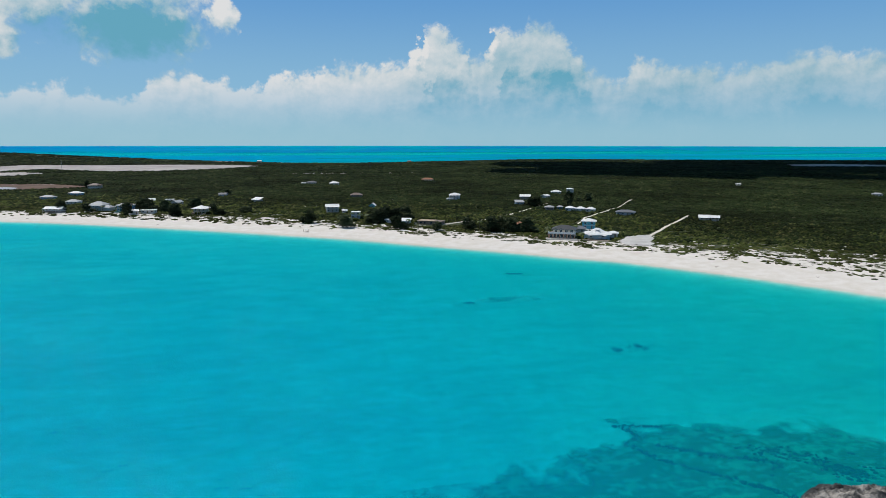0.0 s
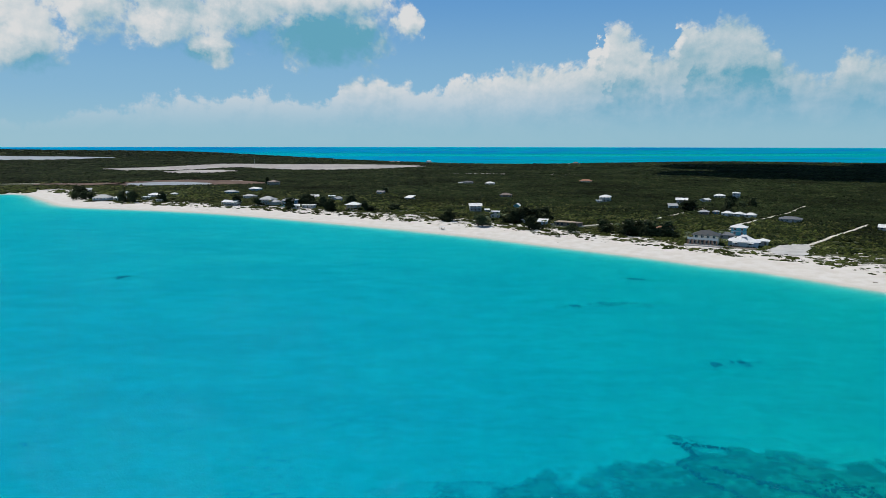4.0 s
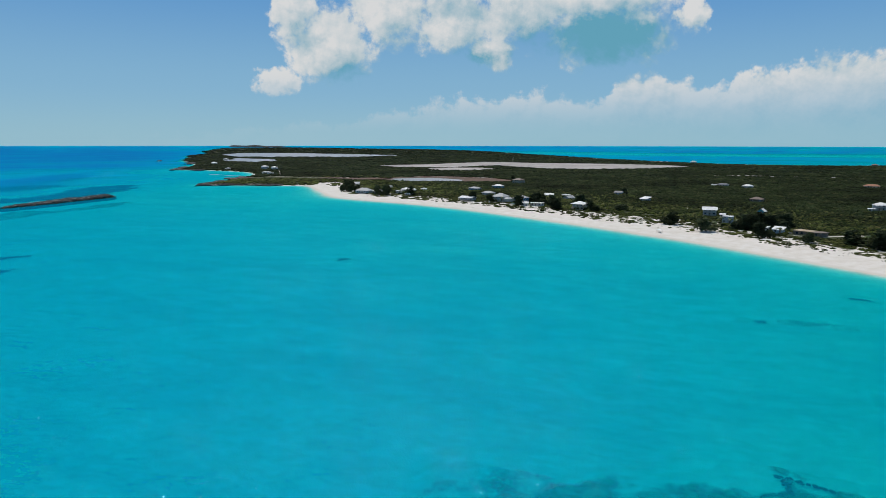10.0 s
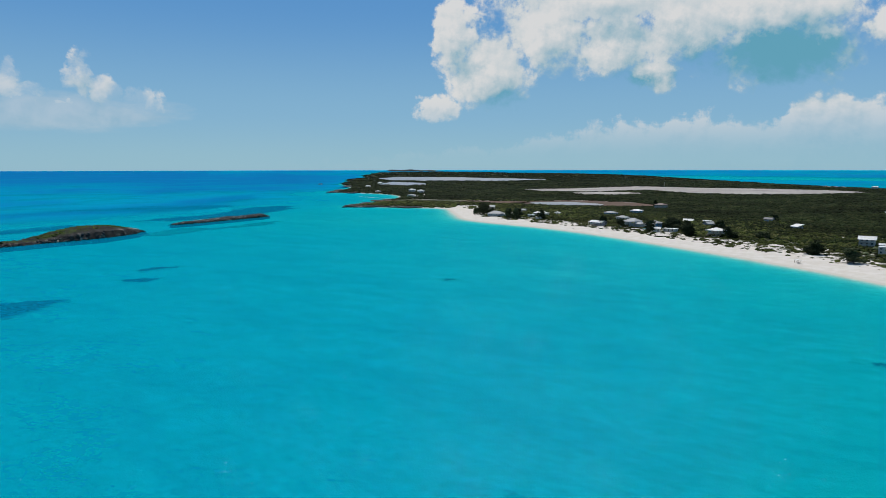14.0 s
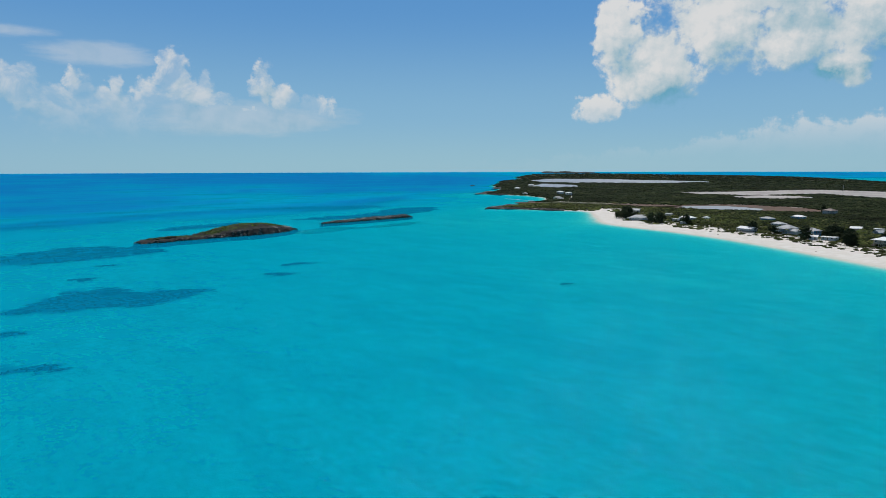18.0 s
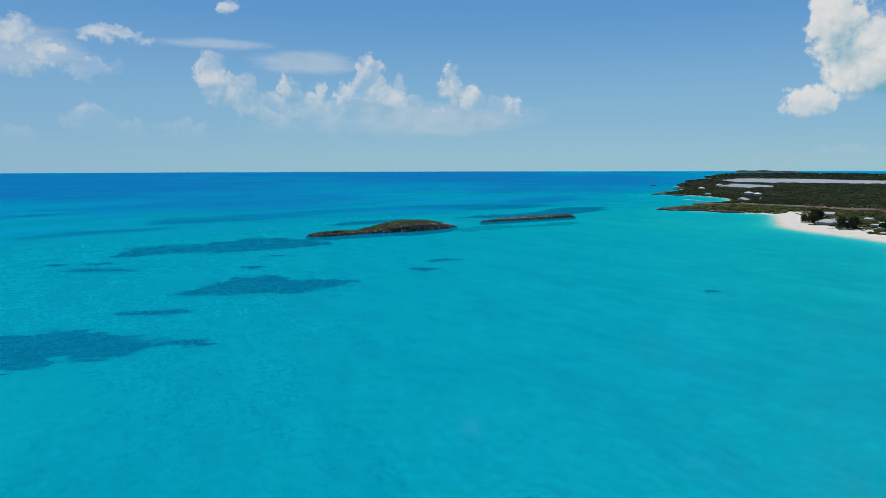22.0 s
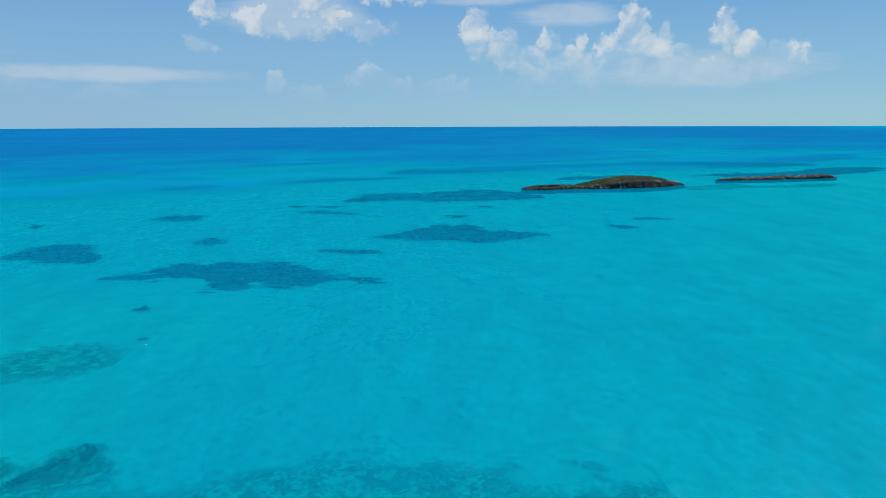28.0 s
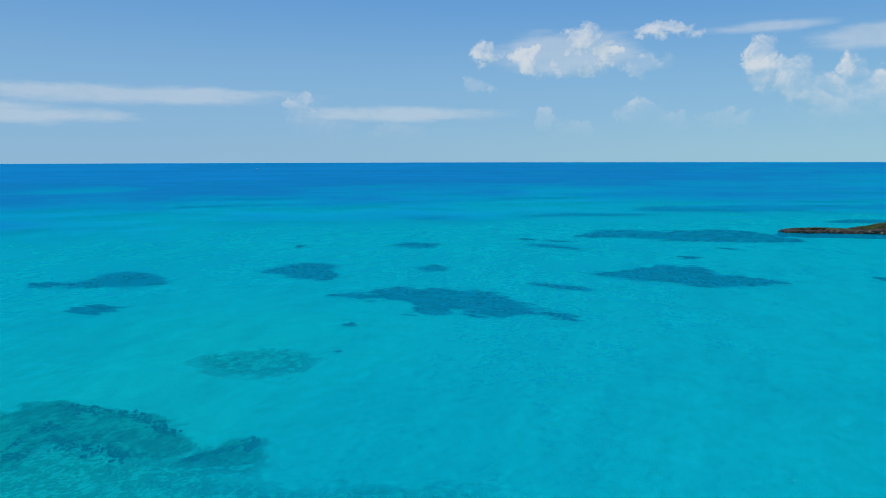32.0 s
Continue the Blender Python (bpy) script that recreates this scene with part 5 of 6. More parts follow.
def villa():
    x, y = 144, 396
    r = house(x, y, 13.5, 9, 2, "hip", "cream", "dark", "two-storey cream villa with a dark hip roof and a pink arcade", -27, 0.6, 0, 2.4, 0.9)
    part("terrace", boxed(-10.5, 8.5, -11.5, -4.9, -1.2, 0.55), concrete, r)
    arcade = part("arcade", boxed(-9.0, -6.9, -4.2, 3.0, 0.6, 3.4), WALLS["pink"], r, "pinkish ground-floor wing")
    for px in np.arange(-8.8, 7.0, 2.2):
        part("column", boxed(px - 0.25, px + 0.25, -7.6, -7.1, 0.55, 3.3, bevel=0.05), WALLS["pink"], r)
    part("balcony", boxed(-9.2, 7.2, -7.8, -4.6, 3.3, 3.6), trim, r)
    wall = bmesh.new()
    box(wall, -9.2, 7.2, -7.8, -7.62, 3.6, 4.5)
    box(wall, -9.2, -9.0, -7.62, -4.6, 3.6, 4.5)
    box(wall, 7.0, 7.2, -7.62, -4.6, 3.6, 4.5)
    part("parapet", wall, trim, r)
    for px in (-4.8, -1.6, 1.6, 4.8):
        window(r, px, -4.62, 4.0, 0, 1.7, 1.6, True)
    for px in np.arange(-7.6, 6.6, 2.2):
        window(r, px, -4.64, 0.7, 0, 1.5, 2.1, True)
    part("stair", boxed(8.6, 10.4, -9, -6, -1.2, 0.2), concrete, r)


def white_cottage():
    """A low cottage of five joined white roofs with swept eaves."""
    x, y = 163, 389
    r = house(x, y, 11, 9, 1, "hip", "pale_blue", "white", "low pale blue beach cottage under swept white roofs", -27, 0.7, 2.4, 3.4, 0.5)
    for px, py, w, d, rise in ((-5.6, -1.2, 5.6, 6.4, 1.9), (5.4, -1.4, 5.4, 6.2, 1.7), (0, 4.6, 7, 5, 2.0), (0, -4.4, 5.0, 4.2, 1.9)):
        part("wall", boxed(px - w / 2 + 0.4, px + w / 2 - 0.4, py - d / 2 + 0.4, py + d / 2 - 0.4, 0.2, 3.2), WALLS["pale_blue"], r)
        bm = hip_roof(w, d, 3.3, rise, 0.7)
        bmesh.ops.translate(bm, verts=bm.verts, vec=(px, py, 0.0))
        part("roof", bm, ROOFS["white"], r)
    dormer = part("dormer", boxed(-1.1, 1.1, -3.4, -1.0, 4.4, 6.0), WALLS["grey"], r)
    part("dormer_roof", hip_roof(2.2, 2.4, 6.05, 0.9, 0.3), ROOFS["white"], dormer, at=pose(0, -2.2, 0))
    part("deck", boxed(-9, 8, -11, -7.2, -0.8, 0.3), timber, r)


def far_houses():
    h = house
    h(-216, 634, 15, 7, 1, "gable", "grey", "white", "long low white-roofed beach house with a deep porch", -18, 1.2, 2.6, 1.3)
    h(-269, 789, 14, 8, 1, "hip", "blue", "grey", "blue house with a pale grey roof", -20)
    h(-255, 836, 13, 8, 1, "hip", "blue", "white", "blue house with a white hip roof", -15, 1.0)
    h(-264, 949, 14, 10, 2, "hip", "beige", "brown", "beige two-storey house with a brown hip roof", -20, 0.6, 0, 2.4)
    h(-225, 718, 12, 8, 1, "hip", "white", "grey", "white house with a grey hip roof among bushes", -15, 0.8)
    big = h(-183, 640, 13, 10, 2, "hip", "pale_blue", "grey", "large two-storey pale blue house with joined grey roofs", -18, 0.8, 2.2, 2.8)
    part("wing_wall", boxed(5.0, 13.0, -5.2, 2.6, 0.2, 3.7), WALLS["white"], big)
    bm = hip_roof(8.0, 7.8, 3.8, 2.2)
    bmesh.ops.translate(bm, verts=bm.verts, vec=(9.0, -1.3, 0))
    part("wing_roof", bm, ROOFS["grey"], big)
    part("pool_terrace", boxed(-11, -1, -13, -7.3, -0.8, 0.5), concrete, big)
    part("pool", boxed(-9.5, -2.5, -12, -8.5, 0.4, 0.53), pool_water, big, "small turquoise swimming pool")
    b = h(-160, 633, 12, 8, 2, "hip", "blue", "grey", "bright blue two-storey house with a grey hip roof", -15, 0.6, 1.8, 2.0)
    part("pool_terrace", boxed(-6, 5, -12, -6.0, -0.8, 0.5), concrete, b)
    part("pool", boxed(-5, 4, -11, -7.5, 0.4, 0.53), pool_water, b, "small turquoise swimming pool")
    h(-158, 728, 9, 6, 1, "gable", "pink", "white", "small pinkish house with a white roof", 10, 0.4)
    h(-138, 613, 11, 6, 1, "flat", "white", "white", "flat-roofed white house hidden by trees", -12, 0.4)
    h(-148, 606, 6, 4, 1, "shed", "white", "white", "little white shed between trees", 15, 0.3)
    h(-128, 696, 9, 7, 1, "gable", "grey", "grey", "grey gabled house seen end-on", 60, 0.4)
    h(-140, 731, 7, 5, 1, "flat", "white", "white", "small flat white building in the scrub", 0, 0.3)
    p = h(-94, 595, 10, 9, 1, "hip", "beige", "white", "square beach house on piles under a white pyramid roof", -12, 2.6, 0, 2.2, 1.6)
    part("stair", boxed(-7.2, -5.2, -3, 1, -0.8, 1.6), timber, p)
    h(-54, 714, 9, 6, 1, "shed", "grey", "white", "small house with a tilted white roof", -40, 0.4, 0, 1.8)
    h(13, 590, 10, 7.6, 2, "gable", "white", "white", "white two-storey house with a balcony all along", 2, 0.8, 2.4, 1.8, 0.9)
    h(23, 583, 3.4, 3, 1, "gable", "white", "white", "white garden shed beside a house", 2, 0.2)
    h(49, 748, 12, 9, 1, "hip", "brown", "brown", "brown house with a dark hip roof", -10, 0.8, 0, 2.2)
    h(52, 626, 6.4, 5, 1, "gable", "teal", "white", "tiny bright blue cottage", 75, 0.6, 0, 1.8)
    h(28, 536, 7, 6, 2, "flat", "white", "white", "white cube-shaped two-storey house", -8, 0.3, 0, None, 0.15)
    h(50, 497, 8, 5, 1, "flat", "white", "white", "low white house behind dark trees", -20, 0.3)
    h(60, 489, 6, 5, 1, "shed", "pale_blue", "white", "small pale blue house behind trees", -20, 0.3)
    h(40, 977, 13, 9, 1, "hip", "white", "white", "white-roofed house far inland", -10, 0.6, 0, 2.2)
    h(9, 1007, 14, 8, 1, "hip", "grey", "slate", "dark-roofed house far inland", -10)
    h(-2, 1000, 6, 5, 1, "flat", "white", "white", "small white building far inland", 0)
    h(189, 1048, 18, 9, 1, "hip", "cream", "red", "house with a wide red roof far inland", -10, 0.6, 0, 2.4)
    h(147, 697, 10.5, 9, 2, "hip", "white", "white", "white two-storey house with a hip roof in the scrub", -20, 0.6, 1.8, 1.8)
    h(139, 688, 5, 4, 1, "flat", "white", "white", "small white outbuilding in the scrub", 0, 0.2)
    h(215, 668, 10.5, 7, 1, "shed", "brown", "white", "dark-walled house with a bright white roof", -20, 2.4, 0, 1.4)
    h(194, 626, 7.5, 6, 1, "shed", "pale_blue", "grey", "pale blue shed-roofed house", -5, 0.6, 0, 1.4)
    h(250, 702, 8.5, 6, 1, "gable", "white", "white", "white gabled house half hidden in scrub", 35, 0.4)
    h(299, 749, 7.6, 7, 2, "hip", "grey", "white", "tall grey house with a white roof", -20, 0.8, 0, 1.2)
    h(281, 748, 11, 8, 1, "hip", "white", "white", "low house with a white pyramid roof", -20, 0.4, 0, 1.8)
    h(202, 568, 7.5, 6, 1, "hip", "brown", "grey", "small brown pavilion with a grey roof", -25, 0.4, 0, 1.5)
    h(213, 571, 4.6, 4, 1, "hip", "blue", "grey", "tiny blue cottage with a grey roof", -25, 0.4)
    for k, (dx, dy) in enumerate(((0, 0), (7.4, -5.2), (14.6, -10.4))):
        h(219 + dx, 562 + dy, 8.0, 6, 1, "hip", "white", "white", "low white hall with a peaked canopy roof", -34, 0.2, 0, 1.7, 0.5)
    r = h(118, 446, 15, 9, 1, "hip", "brown", "red", "long low house with a red-brown roof behind trees", -24, 0.4, 1.8, 2.4)
    h(136, 450, 10, 8, 1, "hip", "beige", "red", "low house with a red-brown roof behind trees", -24, 0.4, 0, 2.2)
    h(165, 421, 8.5, 7, 1, "hip", "grey", "slate", "small grey guest house with a dark hip roof", -27, 0.4)
    b = h(177, 432, 8.6, 7.6, 2, "hip", "teal", "white", "turquoise two-storey house with a pale hip roof on a terrace", -27, 1.4, 0, 1.8, 0.9)
    part("terrace", boxed(-8, 6, -8.6, -4.0, -0.8, 1.2), WALLS["white"], b)
    part("stair", boxed(4.0, 6.0, -10.4, -8.7, -0.8, 0.6), WALLS["white"], b)
    h(175, 392, 5.8, 5, 1, "hip", "white", "white", "small white guest cottage by the beach", -27, 0.4)
    h(252, 523, 15, 8, 1, "hip", "grey", "slate", "long house with a dark grey roof in the scrub", -30, 0.2, 0, 1.7)
    h(291, 470, 7.4, 5.6, 1, "gable", "beige", "white", "long beige house with a white metal roof", -34, 0.7, 1.6, 1.5)
    h(297.5, 465.6, 5.6, 4.8, 1, "gable", "beige", "white", "beige house wing with a white metal roof", -34, 0.7, 0, 1.3)
    h(-94, 793, 8.5, 6, 1, "gable", "pale_blue", "slate", "small bluish house by a tall dark tree", -10, 0.6)
    h(-366, 684, 16, 10, 1, "hip", "pale_blue", "grey", "wide pale blue house with a grey hip roof", 5, 0.8, 1.6, 2.8)
    h(-349, 686, 10, 8, 1, "hip", "white", "white", "white house with a pyramid roof", 5, 0.6, 0, 2.2)
    h(-328, 723, 16, 8, 1, "hip", "white", "white", "long white house in the scrub", 5, 0.6, 0, 2.0)
    h(-320, 749, 5.6, 5, 1, "hip", "white", "white", "small white house in the scrub", 5)
    h(-445, 794, 11, 7, 1, "shed", "beige", "grey", "weathered beige building among trees", 20, 0.6)
    h(-438, 768, 7, 5, 1, "gable", "grey", "grey", "small grey house among dark trees", 20, 0.6)
    h(-381, 772, 8, 5, 1, "gable", "grey", "grey", "grey house half hidden in scrub", 0, 0.4)
    h(-330, 703, 7, 4, 1, "flat", "white", "white", "low white shed in the scrub", 0, 0.2)
    h(-300, 668, 6, 4, 1, "flat", "white", "white", "low white beach hut", -10, 0.2)
    h(-948, 1236, 14, 9, 2, "hip", "white", "white", "large white house on the far point", 10, 0.6, 0, 2.2)
    h(-886, 1190, 12, 9, 2, "hip", "white", "white", "white house on the far point", 10, 0.6, 0, 2.4)
    h(-788, 1040, 15, 8, 1, "hip", "white", "grey", "wide grey-roofed house by the cove", 10, 0.8)
    h(-762, 1018, 10, 6, 1, "flat", "white", "white", "low white building by the cove", 10, 0.4)
    h(-994, 1168, 10, 7, 1, "hip", "grey", "grey", "grey house above the far cove", 10, 0.6)
    h(-1290, 1450, 14, 9, 1, "hip", "white", "white", "white house on the far shore", 20, 0.6)
    h(-1560, 1800, 16, 10, 1, "hip", "white", "white", "white house on the far shore", 20, 0.6)
    h(584, 833, 5.6, 4, 1, "gable", "white", "white", "tiny white hut in wide scrub", 0, 1.4)
    h(617, 636, 10, 6, 1, "hip", "white", "grey", "low grey-roofed house in wide scrub", -40, 0.6)
    h(-105, 2080, 15, 9, 2, "hip", "white", "white", "white house on the far shore", 0, 0.6, 0, None, 0.7, None, False)
    h(330, 2020, 13, 9, 1, "hip", "brown", "red", "reddish house on the far shore", 0, 1.0, 0, None, 0.7, None, False)


def unfinished_house():
    """Bare block walls under a tan slab, with heaps of sand."""
    x, y = 78, 486
    z = ground_z(x, y) - 0.05
    CLEAR.extend([(x, y, 13), (x - 6, y - 8, 9), (x + 10, y - 8, 8), (96, 480, 9), (106, 490, 8)])
    r = empty("unfinished_house", pose(x, y, z, 0, 0, -32), "unfinished block house with a flat tan roof slab", "house", "houses along the bay")
    walls = WALLS["brown"]
    for q in ((-9, 9, -4, -3.8), (-9, 9, 3.8, 4), (-9, -8.8, -3.8, 3.8), (8.8, 9, -3.8, 3.8), (-2, -1.8, -3.8, 3.8)):
        part("wall", boxed(*q, -0.6, 2.6), walls, r)
    part("roof_slab", boxed(-9.4, 3.0, -4.4, 4.4, 2.62, 2.85), ROOFS["tan"], r)
    part("roof_slab", boxed(3.1, 9.4, -4.4, 4.4, 2.5, 2.7), WALLS["brown"], r)
    for px in (-6.5, -3.5, 1.5, 5.5):
        part("opening", boxed(px - 0.7, px + 0.7, -4.06, -4.005, 0.7, 2.0), glass, r)
    part("low_wall", boxed(-14, -9.6, -5, -4.6, -0.6, 1.2), concrete, r)


villa()
white_cottage()
far_houses()
unfinished_house()


# ---- trees ----
bark = surface("tree_bark", (0.11, 0.09, 0.07), 0.95, 0.2, 2.0, 0.03, 8.0)
pine_leaf = bush_material("casuarina_needles", (0.016, 0.024, 0.012), (0.058, 0.072, 0.034), (0.06, 0.062, 0.034))
palm_leaf = surface("palm_frond", (0.07, 0.10, 0.03), 0.6, 0.25, 1.0, random_by="object")


def tube(bm, a, b, ra, rb, sides=6):
    a, b = Vector(a), Vector(b)
    q = (b - a).to_track_quat("Z", "Y")
    rings = []
    for p, r in ((a, ra), (b, rb)):
        rings.append([bm.verts.new(p + q @ Vector((r * math.cos(2 * math.pi * i / sides), r * math.sin(2 * math.pi * i / sides), 0))) for i in range(sides)])
    for i in range(sides):
        bm.faces.new((rings[0][i - 1], rings[0][i], rings[1][i], rings[1][i - 1]))


def casuarina(seed, high, wide):
    """A dark feathery beach tree: tapered trunk, rising limbs, a crown of many small tufts."""
    rng = np.random.RandomState(seed)
    root = empty("tree", pose(0, 0, -200), "dark feathery beach tree with a ragged crown", "tree", "trees above the beach")
    trunk = bmesh.new()
    spots, at, lean = [], Vector((0, 0, -0.5)), rng.uniform(-0.1, 0.1, 2)
    for k in range(5):
        to = Vector((lean[0] * high * (k + 1) / 5 + rng.uniform(-0.15, 0.15), lean[1] * high * (k + 1) / 5, high * 0.9 * (k + 1) / 5))
        tube(trunk, at, to, 0.24 * (1 - k / 6), 0.24 * (1 - (k + 1) / 6))
        at = to
        for j in range(3 + (k > 0)):
            a = rng.uniform(0, 2 * math.pi)
            reach = wide * (1.0 - 0.14 * k) * rng.uniform(0.6, 1.1)
            end = to + Vector((math.cos(a) * reach, math.sin(a) * reach, rng.uniform(0.1, 0.9) * high * 0.16))
            tube(trunk, to, end, 0.07, 0.02, 4)
            spots += [to.lerp(end, f) for f in (0.45, 0.7, 0.9, 1.0)]
    part("trunk", trunk, bark, root)
    base, tri = lump_shape(1, seed % 4)
    n = 430
    p = np.array([spots[i] for i in rng.randint(0, len(spots), n)]) + rng.randn(n, 3) * (0.5, 0.5, 0.45)
    size = rng.uniform(0.16, 0.48, n)
    v, f = scatter(base, tri, p[:, 0], p[:, 1], p[:, 2], size, size * rng.uniform(0.6, 1.4, n), rng)
    me = mesh_of("crown", v, f, smooth=False)
    me.materials.append(pine_leaf)
    piece("crown", me, None, root)
    return root


def palm(seed, high):
    rng = np.random.RandomState(seed)
    root = empty("palm_tree", pose(0, 0, -200), "slender coconut palm with drooping fronds", "palm", "palms by the houses")
    bm = bmesh.new()
    bend = rng.uniform(-0.6, 0.6, 2)
    pts = [Vector((bend[0] * t * t, bend[1] * t * t, high * t - 0.4)) for t in np.linspace(0, 1, 6)]
    for k in range(5):
        tube(bm, pts[k], pts[k + 1], 0.17 - 0.015 * k, 0.155 - 0.015 * k, 7)
    part("trunk", bm, bark, root)
    for k in range(11):
        a = 2 * math.pi * k / 11 + rng.uniform(-0.2, 0.2)
        rise, length = rng.uniform(0.1, 0.9), rng.uniform(1.9, 2.6)
        f = bmesh.new()
        mid = []
        for t in np.linspace(0, 1, 6):
            mid.append(Vector((length * t, 0, rise * math.sin(t * 2.2) - 1.3 * t * t)))
        for i in range(5):
            for side in (-1, 1):
                w0, w1 = 0.5 * math.sin(math.pi * (0.12 + 0.8 * i / 5)), 0.5 * math.sin(math.pi * (0.12 + 0.8 * (i + 1) / 5))
                f.faces.new([f.verts.new(q) for q in (mid[i], mid[i + 1], mid[i + 1] + Vector((0.15, side * w1, -0.22)), mid[i] + Vector((0.15, side * w0, -0.22)))])
        part("frond", f, palm_leaf, root, at=Matrix.Translation(pts[-1]) @ pose(0, 0, 0, 0, 0, math.degrees(a)))
    return root


GROVES = [(-210, 634, 3, 3), (-148, 642, 8, 7), (-133, 624, 9, 9), (-112, 584, 4, 4), (-104, 640, 4, 6), (-8, 512, 5, 6), (15, 479, 3, 2.5), (37, 502, 9, 9), (55, 514, 9, 10), (51, 462, 3, 3), (73, 446, 2, 2), (64, 520, 3, 6),
          (126, 427, 9, 6), (112, 436, 6, 7), (97, 446, 2, 4), (-186, 626, 1, 2), (-154, 603, 2, 3), (-330, 668, 5, 10), (-395, 702, 5, 10), (-425, 745, 6, 14), (-300, 672, 3, 6), (-92, 804, 1, 1), (228, 590, 2, 3),
          (262, 640, 5, 12), (-60, 600, 2, 5), (-275, 962, 1, 1), (-80, 585, 2, 3), (205, 610, 3, 5)]
PALMS = [(133, 397), (136, 404), (152, 412), (158, 410), (30, 525), (24, 520), (20, 500), (-176, 622), (60, 478), (-118, 690), (150, 384), (104, 448), (35, 520)]


def trees():
    rng = np.random.RandomState(31)
    kinds = [casuarina(k, hgt, wd) for k, (hgt, wd) in enumerate(((6.5, 2.6), (8.0, 3.0), (9.2, 2.8), (5.4, 3.0)))]
    used = set()
    for x, y, n, spread in GROVES:
        for k in range(n):
            px, py = x + rng.uniform(-spread, spread), y + rng.uniform(-spread, spread) * 0.7
            kind = rng.randint(4)
            m = pose(px, py, ground_z(px, py) - 0.05, 0, 0, rng.uniform(0, 360)) @ Matrix.Diagonal((*[rng.uniform(1.0, 1.5)] * 2, rng.uniform(0.8, 1.2), 1.0))
            if kind not in used:
                used.add(kind)
                kinds[kind].matrix_basis = m
            else:
                copy_thing(kinds[kind], m)
    kinds = [palm(k, hgt) for k, hgt in enumerate((5.0, 6.2))]
    for k, (x, y) in enumerate(PALMS):
        m = pose(x, y, ground_z(x, y) - 0.05, 0, 0, rng.uniform(0, 360))
        if k < 2:
            kinds[k].matrix_basis = m
        else:
            copy_thing(kinds[k % 2], m)


trees()


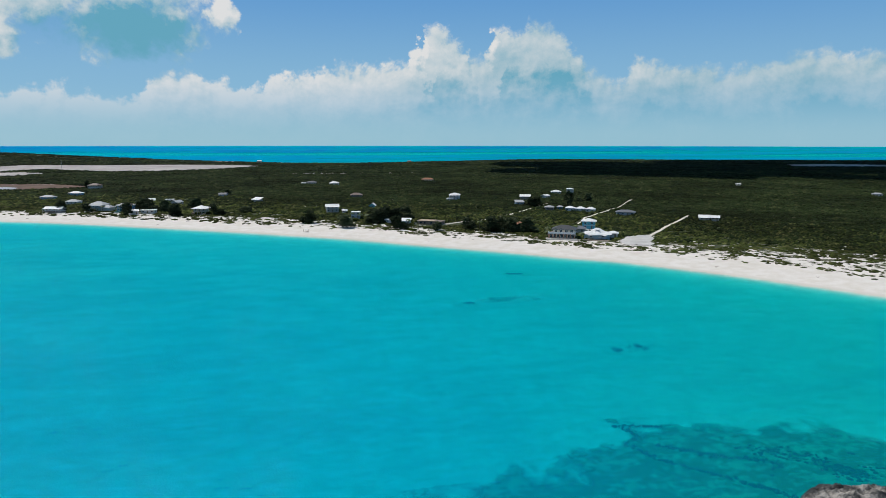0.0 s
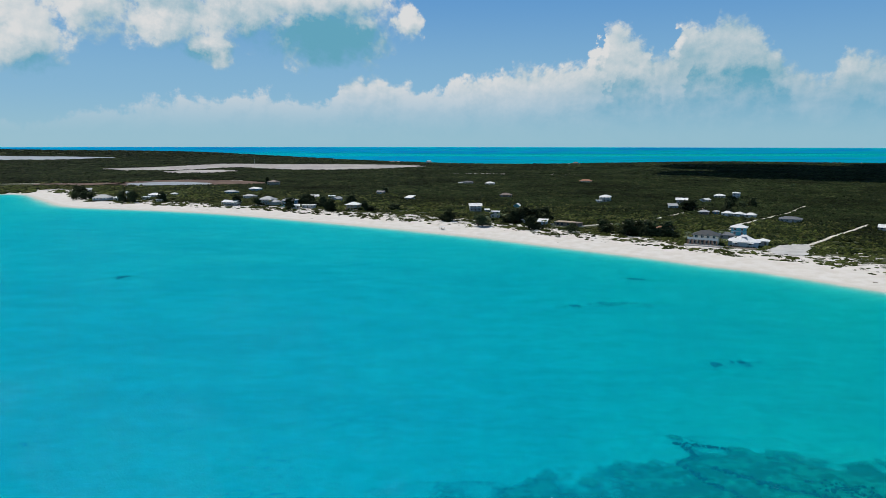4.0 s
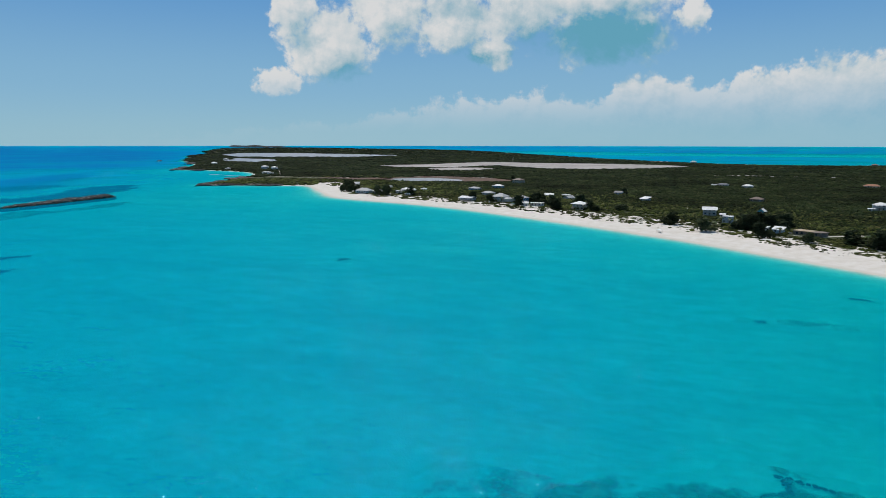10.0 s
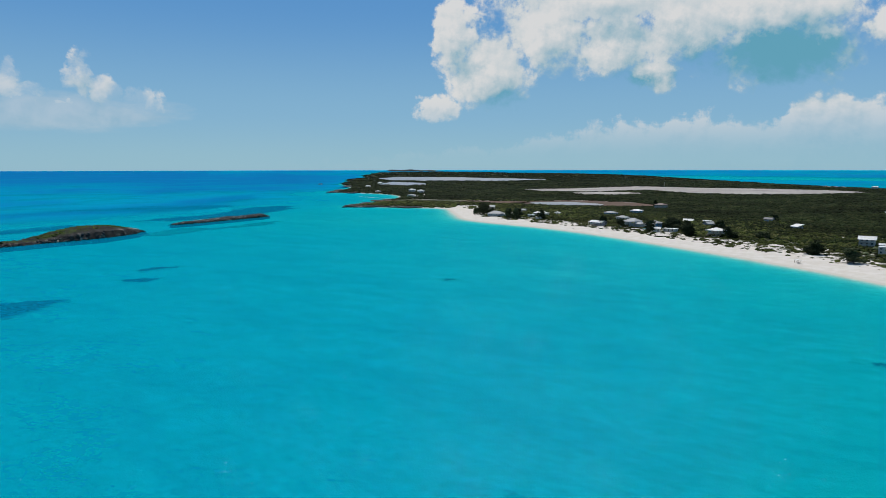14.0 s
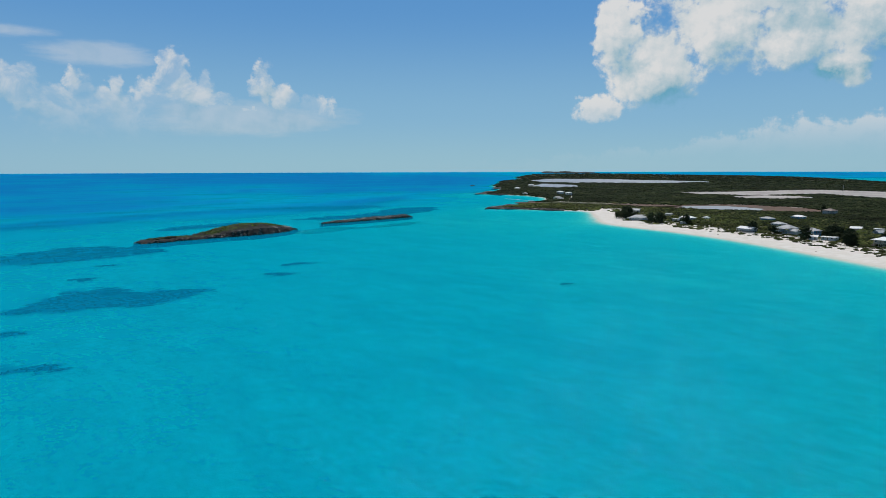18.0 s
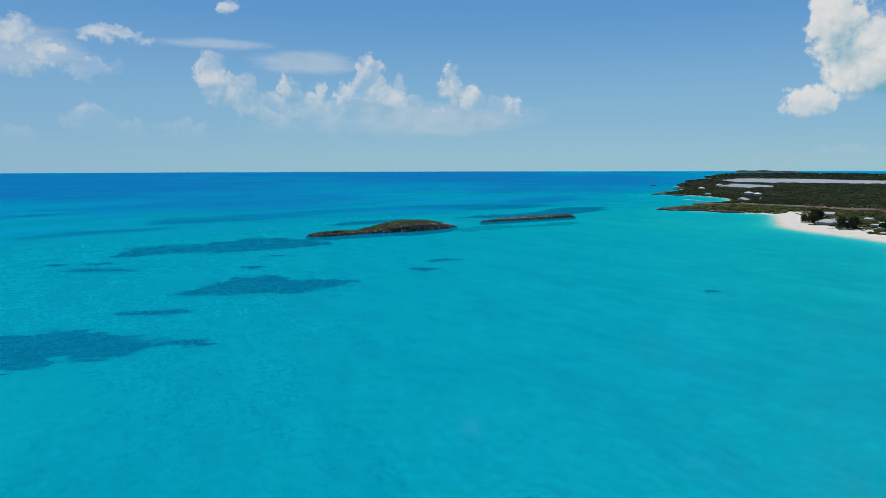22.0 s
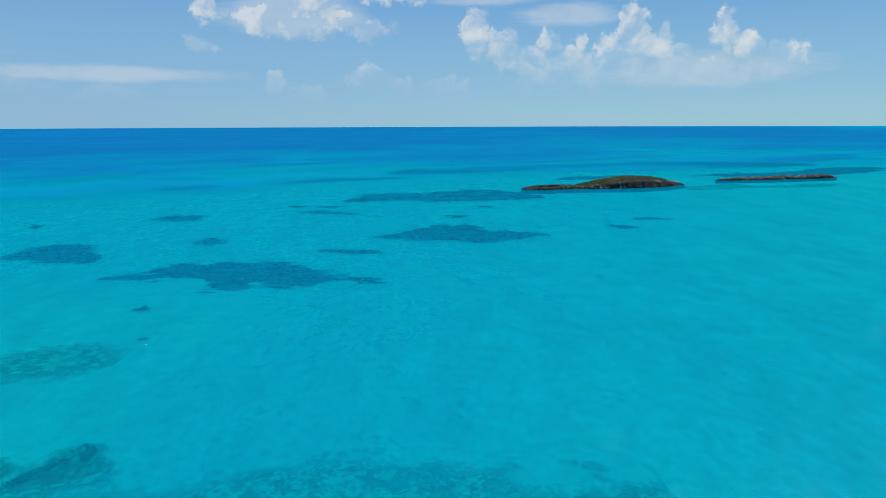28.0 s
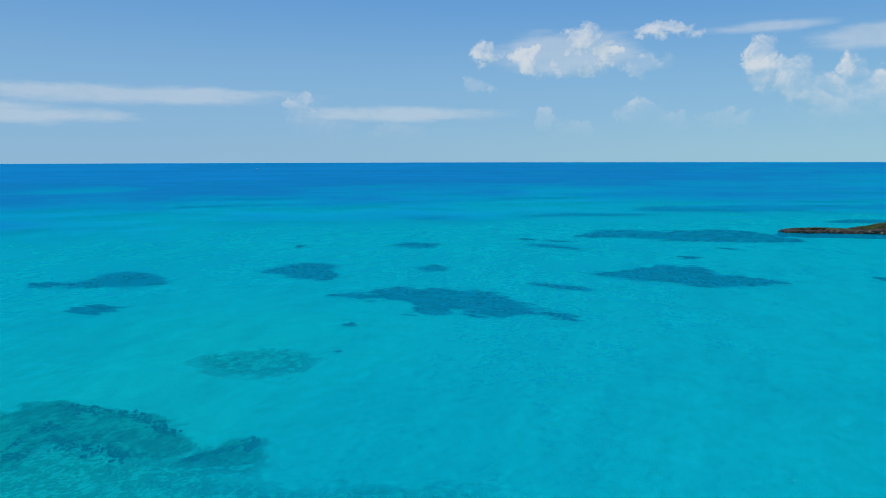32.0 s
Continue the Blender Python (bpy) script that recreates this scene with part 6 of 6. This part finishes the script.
# ---- small things ----
def beach_things():
    x, y = -12, 469
    r = empty("beach_shelter", pose(x, y, ground_z(x, y), 0, 0, -40), "small open beach shelter with a flat white top", "shelter")
    for px in (-1.5, 1.5):
        for py in (-0.9, 0.9):
            part("post", boxed(px - 0.06, px + 0.06, py - 0.06, py + 0.06, -0.2, 2.0), timber, r)
    part("roof", boxed(-1.8, 1.8, -1.2, 1.2, 2.0, 2.12), trim, r)
    part("bench", boxed(-1.4, 1.4, -0.3, 0.4, 0.4, 0.5), timber, r)
    for k, (x, y, turn) in enumerate(((121, 405, 20), (124, 402, 35), (127, 400, 30))):
        r = empty("beach_deck", pose(x, y, ground_z(x, y), 0, 0, turn), "low dark timber deck on the upper beach", "deck", "beach decks")
        for q in range(6):
            part("plank", boxed(-1.6, 1.6, -0.9 + q * 0.3, -0.62 + q * 0.3, 0.25, 0.31), timber, r)
        for px in (-1.4, 1.4):
            part("beam", boxed(px - 0.08, px + 0.08, -0.9, 0.88, -0.1, 0.25), timber, r)
    for k, (x, y) in enumerate(((-226, 600), (-118, 536), (60, 408), (-190, 582), (180, 292), (208, 258))):
        log = bmesh.new()
        tube(log, (-0.9, 0, 0.1), (0.9, 0.25, 0.14), 0.14, 0.08, 7)
        tube(log, (0.2, 0.05, 0.12), (0.7, -0.5, 0.35), 0.06, 0.02, 5)
        part("driftwood", log, timber, at=pose(x, y, ground_z(x, y), 0, 0, 40 * k))
    for ob in scene.objects:
        if ob.name.startswith("driftwood"):
            tagged(ob, "grey driftwood branch lying on white sand", "driftwood", "driftwood on the beach")
    # a lattice mast by the salt pan
    x, y = -540, 1760
    r = empty("radio_mast", pose(x, y, 1.5), "thin steel lattice mast beside the salt pan", "mast")
    for a in range(3):
        b = bmesh.new()
        tube(b, (0.9 * math.cos(a * 2.1), 0.9 * math.sin(a * 2.1), 0), (0.3 * math.cos(a * 2.1), 0.3 * math.sin(a * 2.1), 19), 0.14, 0.1, 5)
        part("leg", b, concrete, r)
    b = bmesh.new()
    for k in range(9):
        f0, f1 = 0.9 - 0.6 * k / 9, 0.9 - 0.6 * (k + 1) / 9
        for a in range(3):
            tube(b, (f0 * math.cos(a * 2.1), f0 * math.sin(a * 2.1), 19 * k / 9), (f1 * math.cos(a * 2.1 + 2.1), f1 * math.sin(a * 2.1 + 2.1), 19 * (k + 1) / 9), 0.06, 0.06, 4)
    part("bracing", b, concrete, r)
    # a motor boat far out
    r = empty("motor_boat", pose(-3075, -1997, float(lift(3700)), 0, 0, 20), "small dark motor boat far out at sea", "boat")
    hull = boxed(-11, 11, -3, 3, -0.6, 2.6, bevel=0.4)
    for v in hull.verts:
        if v.co.x > 8:
            v.co.y *= 0.25
    part("hull", hull, WALLS["brown"], r)
    part("cabin", boxed(-7, 3, -2.2, 2.2, 2.61, 5.2, bevel=0.3), WALLS["white"], r)


beach_things()


# ---- cloud over the far land ----
def shade_cloud():
    """A flat-based cumulus high above the land; its shadow lies on the far scrub."""
    rng = np.random.RandomState(8)
    puffs = []
    up = 1150.0
    slide = up / math.tan(radians(SUN_EL))
    dx, dy = -math.sin(radians(SUN_AZ)) * slide, math.cos(radians(SUN_AZ)) * slide
    for k in range(260):
        t = rng.rand()
        x = 580 + 2260 * t + rng.randn() * 60
        y = np.interp(x, (400, 650, 1000, 1600, 2600), (1600, 1500, 1390, 1450, 1300)) + rng.uniform(-1, 1) * np.interp(x, (400, 700, 1000, 2600), (150, 420, 600, 660))
        puffs.append((x + dx, y + dy, up + rng.uniform(0, 70), rng.uniform(90, 170)))
    p = np.array(puffs)
    base, tri = lump_shape(2, 3)
    v, f = scatter(base, tri, p[:, 0], p[:, 1], p[:, 2], p[:, 3], p[:, 3] * 0.7, rng)
    me = mesh_of("cloud", v, f)
    me.materials.append(surface("cloud_vapour", (0.8, 0.8, 0.8), 1.0, 0.03, 0.004, spec=0.0))
    tagged(new("cloud", me), "broad white cumulus cloud high above the land", "cloud", kind="stuff")


shade_cloud()


salt_places()
sea_bed()
scrub()
